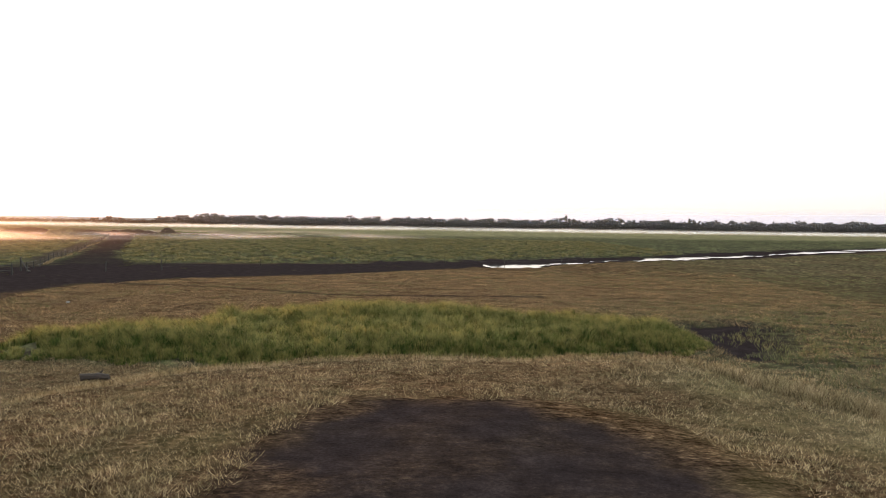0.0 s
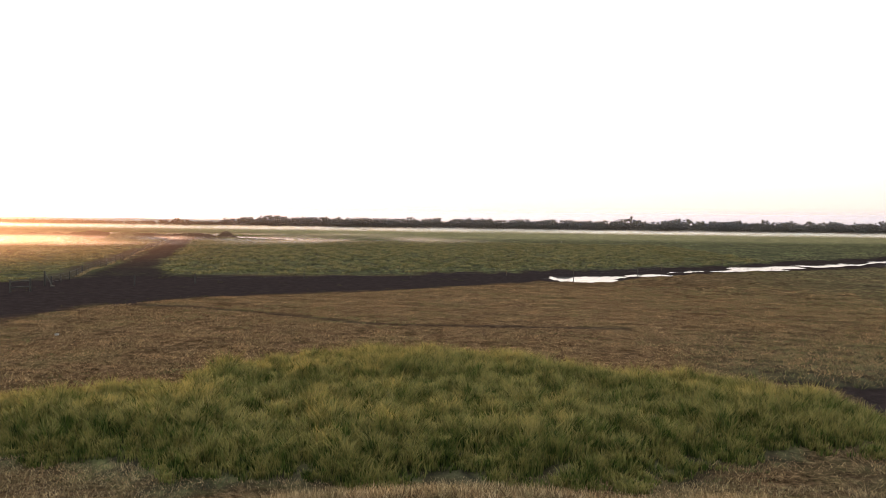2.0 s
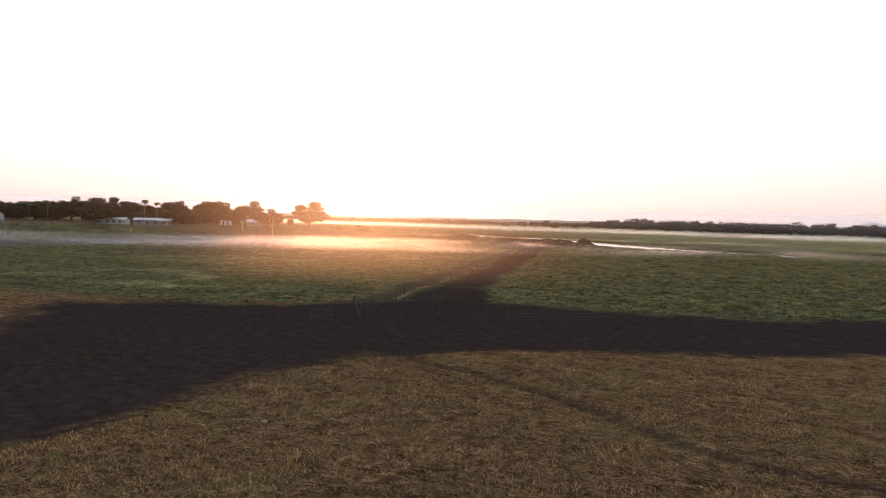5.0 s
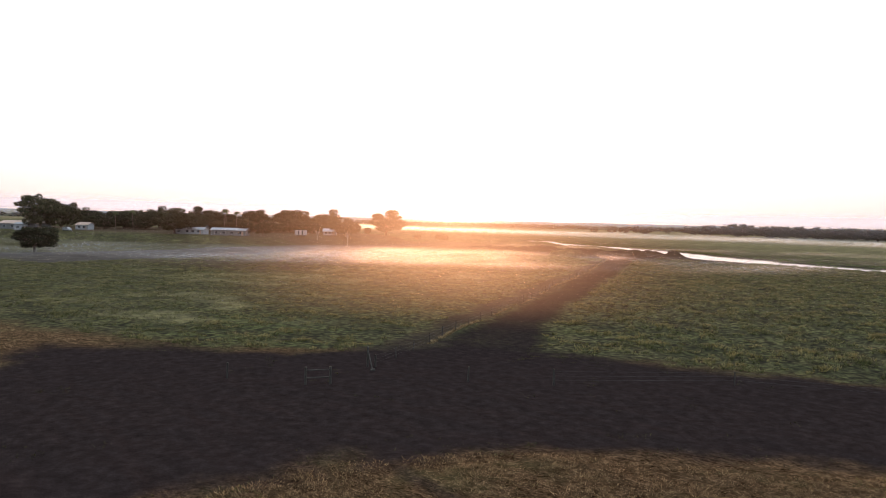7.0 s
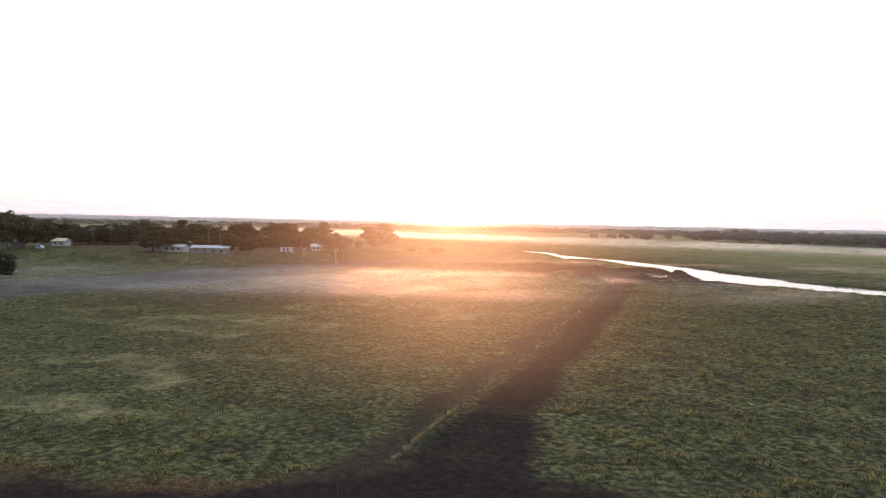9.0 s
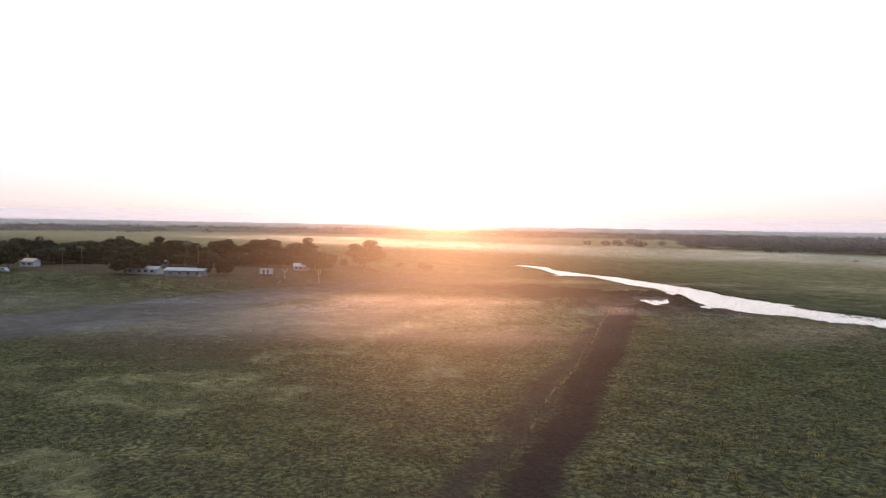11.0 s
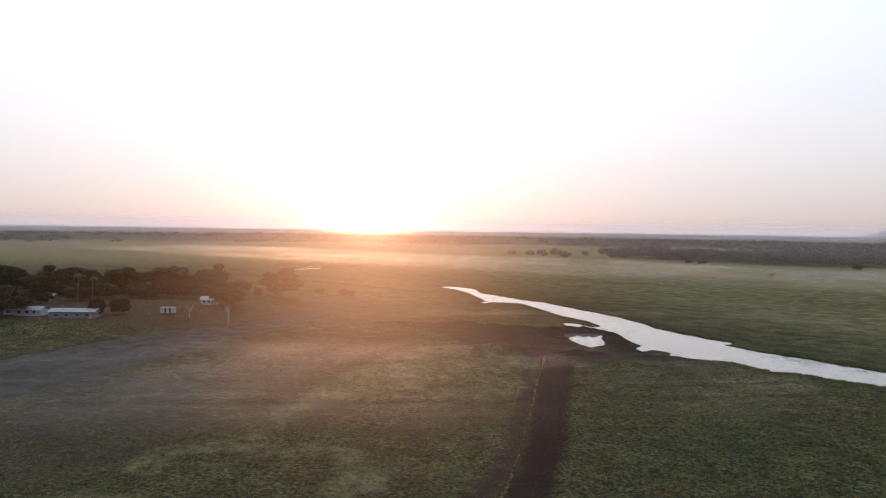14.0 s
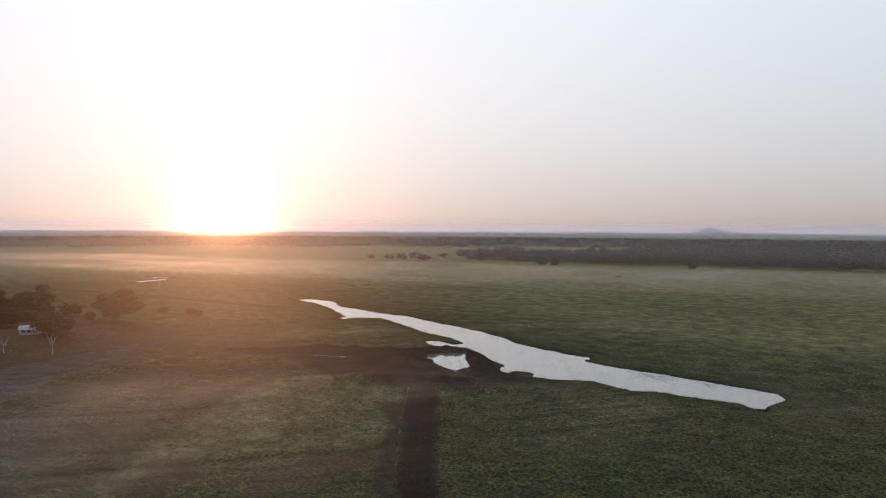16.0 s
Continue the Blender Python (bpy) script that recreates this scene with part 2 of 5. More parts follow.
def water_material():
    m, n, l, b = material("still_water", 0.07, 1.0)
    b.inputs["Base Color"].default_value = (0.10, 0.098, 0.09, 1)
    b.inputs["IOR"].default_value = 1.6
    p = place_of(n)
    bump(n, l, b, noise_at(n, l, p, 1.4, 3), 0.12, 0.02)
    return m


def mist_material(name, thick, scale, low, high, tone=(0.9, 0.9, 0.9), ahead=0.6, spread=0.6):
    """A thin veil of droplets that lets most light straight through; ahead: the share that the droplets scatter onwards, round the light's way."""
    m, n, l, b = material(name)
    n.remove(b)
    p = place_of(n)
    drawn = n.new("ShaderNodeMapping")
    drawn.inputs["Rotation"].default_value = (0, 0, radians(-38))
    drawn.inputs["Scale"].default_value = (1.0, 0.5, 3.0)
    l.new(p, drawn.inputs["Vector"])
    f = noise_at(n, l, drawn.outputs[0], scale, 6, 0.62)
    a = n.new("ShaderNodeMapRange")
    a.inputs["From Min"].default_value, a.inputs["From Max"].default_value = low, high
    a.inputs["To Max"].default_value = thick
    a.interpolation_type = "SMOOTHSTEP"
    l.new(f, a.inputs["Value"])
    fac = a.outputs[0]
    edge = n.new("ShaderNodeAttribute")
    edge.attribute_name = "edge"
    fac = calc(n, l, "MULTIPLY", fac, edge.outputs["Fac"], True)
    t, d, s = n.new("ShaderNodeBsdfTransparent"), n.new("ShaderNodeBsdfDiffuse"), n.new("ShaderNodeBsdfTranslucent")
    d.inputs["Color"].default_value = s.inputs["Color"].default_value = (*tone, 1)
    half, whole = n.new("ShaderNodeMixShader"), n.new("ShaderNodeMixShader")
    half.inputs[0].default_value = 0.5
    l.new(d.outputs[0], half.inputs[1])
    l.new(s.outputs[0], half.inputs[2])
    onward, all_of_it = n.new("ShaderNodeBsdfRefraction"), n.new("ShaderNodeMixShader")
    onward.inputs["Color"].default_value = (1.0, 0.82, 0.77, 1)
    onward.inputs["IOR"].default_value, onward.inputs["Roughness"].default_value = 1.33, spread
    all_of_it.inputs[0].default_value = ahead
    l.new(half.outputs[0], all_of_it.inputs[1])
    l.new(onward.outputs[0], all_of_it.inputs[2])
    l.new(fac, whole.inputs[0])
    l.new(t.outputs[0], whole.inputs[1])
    l.new(all_of_it.outputs[0], whole.inputs[2])
    l.new(whole.outputs[0], n["Material Output"].inputs["Surface"])
    return m


GROUND = ground_material()
WATER = water_material()
TALL_GRASS = blade_material("tall_green_grass", [(0.008, 0.017, 0.003), (0.030, 0.052, 0.010), (0.072, 0.105, 0.022), (0.16, 0.155, 0.048)], 0.65, 0.4, (0.30, 0.235, 0.085), 1.1)
STRAW = blade_material("dry_straw", [(0.050, 0.031, 0.017), (0.235, 0.155, 0.083), (0.58, 0.43, 0.26)], 0.8, 0.2, None, 1.3)
MEADOW_STRAW = blade_material("mown_straw", [(0.045, 0.025, 0.013), (0.20, 0.115, 0.058), (0.52, 0.345, 0.19)], 0.7, 0.3, None, 0.5)
# light tips: backlight on the blade ends, painted into the colour
TUSSOCK = blade_material("field_grass", [(0.022, 0.026, 0.010), (0.062, 0.068, 0.026), (0.125, 0.122, 0.052)], 0.55, 0.5, (0.225, 0.200, 0.095))
MUD_GRASS = blade_material("trampled_grass", [(0.018, 0.018, 0.008), (0.036, 0.034, 0.014), (0.06, 0.054, 0.022)])
PALE_GRASS = blade_material("seeding_pale_grass", [(0.08, 0.080, 0.034), (0.17, 0.155, 0.075), (0.28, 0.245, 0.135)])
REED = blade_material("bank_reeds", [(0.03, 0.055, 0.015), (0.06, 0.10, 0.025), (0.09, 0.13, 0.035)])
LEAVES = blade_material("tree_leaves", [(0.014, 0.017, 0.009), (0.028, 0.031, 0.016), (0.046, 0.046, 0.025)], 0.9, 0.03, None, 0.35, True)
PALM_LEAF = blade_material("palm_leaf", [(0.03, 0.045, 0.015), (0.06, 0.08, 0.03)], 0.6, 0.25)
WOODLAND = blade_material("far_woodland_leaves", [(0.008, 0.012, 0.009), (0.014, 0.019, 0.013), (0.022, 0.027, 0.018)], 0.8, 0.1)
BARK = plain_material("grey_bark", (0.06, 0.045, 0.035), (0.14, 0.11, 0.09), 2.0)
DARK_BARK = plain_material("dark_rotting_bark", (0.018, 0.011, 0.008), (0.045, 0.029, 0.021), 4.0)
DEAD_WOOD = plain_material("bleached_dead_wood", (0.16, 0.14, 0.12), (0.30, 0.27, 0.23), 2.0)
POST_WOOD = plain_material("weathered_post_wood", (0.016, 0.013, 0.011), (0.045, 0.038, 0.032), 6.0)
WIRE = plain_material("dull_wire", (0.04, 0.035, 0.032), (0.08, 0.074, 0.07), 9.0, 0.5, 0.5, 0.8)
PAINT = plain_material("white_painted_wall", (0.18, 0.195, 0.21), (0.30, 0.315, 0.335), 1.2)
GREY_WALL = plain_material("grey_cladding", (0.085, 0.088, 0.09), (0.15, 0.155, 0.158), 1.2)
TIN = plain_material("pale_sheet_roof", (0.14, 0.155, 0.175), (0.26, 0.285, 0.31), 0.8, 0.7, 0.5, 0.3)
DARK_TIN = plain_material("rusty_sheet_roof", (0.20, 0.13, 0.10), (0.36, 0.27, 0.22), 0.8, 0.6, 0.4, 0.2)
PANE = plain_material("dark_window_glass", (0.02, 0.022, 0.025), (0.035, 0.038, 0.04), 1.0, 0.08, 0.6)
RUBBER = plain_material("black_rubber", (0.012, 0.012, 0.012), (0.03, 0.03, 0.03), 8.0)
STONE = plain_material("far_hill_scrub", (0.06, 0.065, 0.05), (0.12, 0.12, 0.09), 0.01, 0.95, 0.1, 0.0, 2.0)
LITTER_WHITE = plain_material("white_plastic", (0.16, 0.15, 0.14), (0.30, 0.29, 0.27), 9.0, 0.4)


# ---------------------------------------------------------------- small helpers
def lattice(ix, iy, seed):
    h = (ix.astype(np.int64) * 374761393 + iy.astype(np.int64) * 668265263 + seed * 974711) & 0x7FFFFFFF
    h = ((h ^ (h >> 13)) * 1274126177) & 0x7FFFFFFF
    return ((h ^ (h >> 16)) & 0xFFFF) / 65535.0


def rough_field(x, y, size, seed=1, octaves=4):
    """Smooth noise from -1 to 1 over the plan; size: metres of the widest swell."""
    total, weight, norm = 0.0, 1.0, 0.0
    for k in range(octaves):
        u, v = x / size + 17.3 * seed, y / size - 9.1 * seed
        ix, iy = np.floor(u), np.floor(v)
        fx, fy = u - ix, v - iy
        fx, fy = fx * fx * (3 - 2 * fx), fy * fy * (3 - 2 * fy)
        a, b = lattice(ix, iy, seed + k), lattice(ix + 1, iy, seed + k)
        c, d = lattice(ix, iy + 1, seed + k), lattice(ix + 1, iy + 1, seed + k)
        total = total + weight * ((a * (1 - fx) + b * fx) * (1 - fy) + (c * (1 - fx) + d * fx) * fy - 0.5) * 2
        norm, weight, size = norm + weight, weight * 0.5, size * 0.5
    return total / norm


def step(a, b, v):
    """0 below a, 1 above b, smooth between."""
    t = np.clip((v - a) / (b - a), 0, 1)
    return t * t * (3 - 2 * t)


def inside(x, y, outline):
    """Metres inside (+) or outside (-) a closed outline."""
    near, odd = np.full(x.shape, 1e9), np.zeros(x.shape, bool)
    for (ax, ay), (bx, by) in zip(outline, outline[1:] + outline[:1]):
        ex, ey = bx - ax, by - ay
        t = np.clip(((x - ax) * ex + (y - ay) * ey) / (ex * ex + ey * ey), 0, 1)
        near = np.minimum(near, np.hypot(x - ax - t * ex, y - ay - t * ey))
        cross = (ay > y) != (by > y)
        odd ^= cross & (x < ax + (y - ay) / ((by - ay) or 1e-9) * ex)
    return np.where(odd, near, -near)


def along(x, y, line):
    """For a line of (x, y, half width): metres inside (+) or outside (-) of the band."""
    best = np.full(x.shape, -1e9)
    for (ax, ay, aw), (bx, by, bw) in zip(line, line[1:]):
        ex, ey = bx - ax, by - ay
        t = np.clip(((x - ax) * ex + (y - ay) * ey) / (ex * ex + ey * ey), 0, 1)
        best = np.maximum(best, aw + t * (bw - aw) - np.hypot(x - ax - t * ex, y - ay - t * ey))
    return best


def blob(x, y, cx, cy, long, short, turn):
    """About 1 at the middle of an oval, 0 on its rim, below 0 outside."""
    c, s = math.cos(radians(turn)), math.sin(radians(turn))
    u, v = (x - cx) * c + (y - cy) * s, -(x - cx) * s + (y - cy) * c
    return 1 - np.hypot(u / long, v / short)


def mesh_from(name, verts, faces, mat=None, smooth=False):
    """A mesh from arrays; all faces have the same number of corners."""
    me = bpy.data.meshes.new(name)
    verts, faces = np.ascontiguousarray(verts, np.float32), np.ascontiguousarray(faces, np.int32)
    k = faces.shape[1]
    me.vertices.add(len(verts))
    me.vertices.foreach_set("co", verts.ravel())
    me.loops.add(faces.size)
    me.loops.foreach_set("vertex_index", faces.ravel())
    me.polygons.add(len(faces))
    me.polygons.foreach_set("loop_start", np.arange(0, faces.size, k, dtype=np.int32))
    me.update(calc_edges=True)
    me.validate()
    if smooth:
        me.polygons.foreach_set("use_smooth", np.ones(len(me.polygons), bool))
    if mat:
        me.materials.append(mat)
    return me


def part(name, bm, mat, parent, label="", smooth=False):
    me = bpy.data.meshes.new(name)
    bm.to_mesh(me)
    bm.free()
    me.materials.append(mat)
    if smooth:
        me.polygons.foreach_set("use_smooth", np.ones(len(me.polygons), bool))
    ob = new(name, me)
    ob.parent = parent
    return tagged(ob, label)


def box(bm, x0, x1, y0, y1, z0, z1, bevel=0.0):
    made = bmesh.ops.create_cube(bm, size=1.0, matrix=Matrix.Translation(((x0 + x1) / 2, (y0 + y1) / 2, (z0 + z1) / 2)) @ Matrix.Diagonal((x1 - x0, y1 - y0, z1 - z0, 1)))
    if bevel:
        edges = list({e for v in made["verts"] for e in v.link_edges})
        bmesh.ops.bevel(bm, geom=edges, offset=bevel, segments=1, affect="EDGES")
    return bm


def stick(bm, a, b, r0, r1, sides=7):
    """A tapered round bar from a to b."""
    a, b = Vector(a), Vector(b)
    turn = (b - a).to_track_quat("Z", "Y").to_matrix().to_4x4()
    bmesh.ops.create_cone(bm, cap_ends=True, segments=sides, radius1=r0, radius2=r1, depth=(b - a).length, matrix=Matrix.Translation((a + b) / 2) @ turn)
    return bm


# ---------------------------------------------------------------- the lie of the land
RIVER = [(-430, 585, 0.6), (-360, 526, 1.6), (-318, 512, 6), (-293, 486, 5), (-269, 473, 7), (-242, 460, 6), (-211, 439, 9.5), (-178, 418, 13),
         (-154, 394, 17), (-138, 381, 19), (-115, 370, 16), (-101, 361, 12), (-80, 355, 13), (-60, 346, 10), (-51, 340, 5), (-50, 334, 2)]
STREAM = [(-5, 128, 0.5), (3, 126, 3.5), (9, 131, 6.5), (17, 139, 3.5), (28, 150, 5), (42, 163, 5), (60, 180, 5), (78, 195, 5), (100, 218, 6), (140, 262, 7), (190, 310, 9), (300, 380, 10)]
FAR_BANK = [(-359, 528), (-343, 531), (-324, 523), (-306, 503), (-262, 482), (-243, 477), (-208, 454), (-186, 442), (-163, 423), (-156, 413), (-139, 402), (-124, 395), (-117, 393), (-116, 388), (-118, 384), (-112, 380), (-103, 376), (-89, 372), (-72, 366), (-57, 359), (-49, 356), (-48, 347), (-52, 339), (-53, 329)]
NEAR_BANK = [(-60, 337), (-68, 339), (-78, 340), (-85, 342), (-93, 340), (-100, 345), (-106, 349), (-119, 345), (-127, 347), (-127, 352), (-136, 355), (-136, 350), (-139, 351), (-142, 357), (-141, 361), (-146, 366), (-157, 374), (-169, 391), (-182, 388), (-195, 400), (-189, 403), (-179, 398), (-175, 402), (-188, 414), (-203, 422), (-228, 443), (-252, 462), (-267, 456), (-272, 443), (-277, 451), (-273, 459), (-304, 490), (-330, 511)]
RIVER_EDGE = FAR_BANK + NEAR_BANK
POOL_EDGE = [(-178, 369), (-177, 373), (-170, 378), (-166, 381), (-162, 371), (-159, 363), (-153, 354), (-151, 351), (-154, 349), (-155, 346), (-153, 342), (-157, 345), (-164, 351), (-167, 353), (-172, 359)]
DYKE = [(-255, 338, 1.5), (-238, 346, 2.2), (-203, 363, 2.2), (-172, 382, 2.2), (-163, 381, 2.5), (-149, 359, 3), (-147, 347, 2)]
SWARDS = [[(-162, 169, 3), (-167, 178, 4), (-162, 188, 3.5), (-150, 191, 3), (-142, 198, 3), (-131, 195, 5), (-127, 186, 4)], [(-161, 149, 3), (-155, 157, 3.5), (-147, 154, 3), (-144, 145, 3)],
          [(-133, 143, 1.4), (-132, 151, 1.2), (-133, 159, 1)], [(-155, 130, 4), (-145, 133, 4), (-137, 138, 4)],
          [(-162, 190, 1.5), (-165, 203, 2), (-183, 235, 1.5), (-200, 289, 1)], [(-132, 106, 3), (-128, 114, 3.5), (-117, 112, 4), (-108, 109, 3)],
          [(-112, 94, 3), (-104, 98, 4), (-98, 98, 3)], [(-168, 136, 3), (-158, 145, 3), (-142, 152, 3), (-136, 160, 2)]]
TRACK = [(-50, 98, 8), (-60, 113, 6), (-68, 130, 4.2), (-84.5, 166, 3.6), (-99, 198, 4.2), (-111.5, 226, 4.3), (-126, 258, 4.8), (-143, 293, 5.2), (-154, 314, 6)]
VERGE = [(-64, 100, 3), (-72.5, 120, 2.3), (-90, 162, 2.9), (-102, 188, 2.7), (-114.5, 216, 2.6), (-128.5, 247, 2.2), (-151, 292, 2.5)]
FENCE_LINE = [(-60, 97), (-65.2, 110), (-69.4, 119), (-76, 134.6), (-89, 165), (-101.5, 190), (-106.4, 203.6), (-121.3, 236.4), (-140, 275), (-158, 314)]
MUD = [(-45, 15), (-39, 49), (-40, 60), (-42, 66), (-42, 76), (-36, 86), (-30, 90), (-22, 94), (-8, 109), (-2, 114), (10, 121), (27, 141), (44, 154), (70, 172), (95, 196), (180, 280),
       (180, 310), (100, 236), (63, 200), (46, 178), (30, 166), (10, 149), (-4, 141), (-25, 127), (-43, 117), (-52, 117), (-68, 112), (-66, 101), (-70, 93), (-84, 87), (-91, 79), (-82, 69), (-73, 61), (-90, 48), (-150, 20)]
DITCH = [(13, 53.5, 0.8), (17, 52, 1.6), (20, 50, 3.8), (19, 45, 3.4), (17, 40.5, 1.6)]
PATCH = [(-24, 34.5), (-18, 34.8), (-13, 34.2), (-8, 33.4), (-4, 33.8), (0, 35), (4, 36), (7, 38), (12, 40), (15, 43), (14.5, 45.5), (12, 47.5), (8.5, 49.3), (4.9, 49.8), (2.5, 51.2), (0.3, 53.4), (-3.4, 54.2), (-7.5, 54), (-11.5, 52.2), (-14, 50.8), (-16, 48.4), (-17.2, 45.4), (-20.4, 41.8), (-24.5, 38.5)]
SILT = [(-222, 120), (-230, 170), (-238, 205), (-254, 239), (-273, 290), (-288, 332), (-299, 360), (-306, 362), (-304, 315), (-308, 270), (-296, 222), (-286, 188), (-277, 165), (-275, 110)]
YARD = [(-276, 300), (-304, 283), (-316, 262), (-325, 247), (-352, 236), (-372, 226), (-418, 209), (-561, 218), (-561, 387), (-391, 378), (-350, 385), (-310, 372), (-280, 340)]
RISE = [(-309, 285), (-309, 262), (-318, 235), (-350, 212), (-390, 180), (-420, 160), (-561, 140), (-561, 400), (-391, 390), (-340, 380), (-326, 350), (-322, 315)]
GRAZED = [([(-239, 190), (-244, 215), (-250, 247), (-262, 280), (-252, 318), (-210, 331), (-200, 285), (-187, 240), (-169, 200), (-162, 168), (-174, 150), (-222, 140)], 0.68, 16),
          ([(-167, 206), (-176, 222), (-173, 234), (-160, 228), (-155, 215), (-158, 205)], 0.78, 5), ([(-145, 215), (-149, 236), (-140, 255), (-129, 242), (-131, 225), (-133, 212)], 0.62, 7),
          ([(-305, 325), (-349, 379), (-337, 408), (-290, 417), (-235, 357), (-251, 330), (-275, 315)], 0.70, 14)]
BANK = [(-250, 345), (-215, 335), (-190, 318), (-165, 312), (-143, 318), (-130, 332), (-110, 338), (-125, 350), (-150, 368), (-172, 385), (-186, 384), (-205, 368), (-235, 362)]
TRAIL = [(-44, 82, 0.35), (-37, 78.5, 0.35), (-31, 77.5, 0.35), (-23, 75, 0.35), (-19, 73, 0.35), (-15, 70.5, 0.35), (-10, 69.5, 0.35), (-4, 70, 0.35), (8, 71, 0.3)]
SPOIL = [(-176, 312, 15, 6, 32, 2.1), (-148, 325, 12, 5, 30, 1.3), (-148, 352, 15, 6, -48, 1.3), (-215, 362, 26, 5, 25, 1.2), (-132, 318, 18, 3.5, 12, 1.1), (-182, 350, 9, 6, 0, 1.0), (-240, 372, 18, 3, 24, 0.9)]
POOLS = [(-212, 349, 7.5, 1.8, 8), (-582, 606, 19, 3.2, 92), (-606, 636, 14, 1.6, 25), (-584, 724, 40, 1.4, 79), (-1034, 960, 20, 3, 30)]
WATER_Z = -0.28


def wet(x, y):
    """Metres into open water (+)."""
    w = (rough_field(x, y, 22, 3, 5) * 7.5 + rough_field(x, y, 5, 4, 3) * 2.0) * (0.35 + 0.65 * step(-250, -190, x))
    jx, jy = x + rough_field(x, y, 6, 5, 4) * 1.8, y + rough_field(x, y, 6, 8, 4) * 1.8
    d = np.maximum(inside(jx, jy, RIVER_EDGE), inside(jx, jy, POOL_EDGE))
    d = np.maximum(d, along(x, y, STREAM) * 0.85 + rough_field(x, y, 11, 6, 5) * 6.5 + rough_field(x, y, 4, 7, 3) * 3.5 - 1.6)
    for cx, cy, a, b, turn in POOLS:
        d = np.maximum(d, blob(x, y, cx, cy, a, b, turn) * b + w * 0.06)
    return d


def height(x, y):
    z = rough_field(x, y, 60, 11, 5) * 0.16 + rough_field(x, y, 3.2, 12, 3) * 0.07
    # the mound
    jx, jy = x + rough_field(x, y, 5, 15) * 1.2, y + rough_field(x, y, 5, 16) * 1.2
    rim = np.hypot((jx - 1) / 17.5, (jy - 13) / 18.5)
    z = z + (1.9 - 0.7 * np.minimum(rim, 1) ** 2) * step(1.16, 0.94, rim)
    z = z + 0.45 * np.exp(-((jx - 9) / 5) ** 2 - ((jy - 28) / 3) ** 2) * step(1.1, 0.98, rim) - 0.3 * np.exp(-((jx - 10) / 4) ** 2 - ((jy - 20) / 4) ** 2)
    # rows of cut grass
    z = z + 0.07 * rough_field((x * 0.99 - y * 0.14) * 0.22, x * 0.14 + y * 0.99, 1.1, 17, 2) * step(120, 90, y) * step(26, 34, y)
    z = z + 0.55 * step(-1, 3, inside(x, y, PATCH))
    # spoil heaps beside the pool
    for cx, cy, a, b, turn, h in SPOIL:
        z = z + 1.9 * h * step(0, 0.9, blob(x + rough_field(x, y, 7, 21) * 2, y + rough_field(x, y, 7, 22) * 2, cx, cy, a, b, turn)) * (0.75 + 0.35 * rough_field(x, y, 5, 23))
    z = z + (0.9 * rough_field(x, y, 6, 24, 4) + 0.3) * step(-4, 6, inside(x, y, BANK))
    z = z + 2.2 * step(-1.5, 2.5, along(x + rough_field(x, y, 6, 25) * 1.5, y + rough_field(x, y, 6, 26) * 1.5, DYKE)) * (0.8 + 0.5 * rough_field(x, y, 5, 27))
    z = z - 0.5 * step(-1.5, 2.5, along(x, y, DITCH)) - 0.12 * step(-3, 4, inside(x, y, MUD))
    z = z + 3.9 * step(-1, 14, inside(x, y, RISE))
    # tussocks of the pasture
    lump = rough_field(x, y, 1.9, 87, 2)
    z = z + 0.48 * np.clip(lump, -0.15, 1) * step(112, 130, y + 0.35 * (x + 20)) * step(700, 400, y)
    # channels, with a short bank
    w = wet(x, y)
    z = np.maximum(z, np.where(w < -0.5, WATER_Z + 0.06, z))
    z = np.where(w > -2.4, z * step(0, -2.4, w) + (1 - step(0, -2.4, w)) * (WATER_Z + 0.02) - step(0, 5, w) * 0.7 - step(-0.2, 0.2, w) * 0.06, z)
    return z


def axis(*runs):
    """Grid lines from runs of (start, end, spacing)."""
    out = []
    for a, b, s in runs:
        out += list(np.linspace(a, b, max(1, round((b - a) / s)), endpoint=False))
    return np.array(out + [runs[-1][1]])


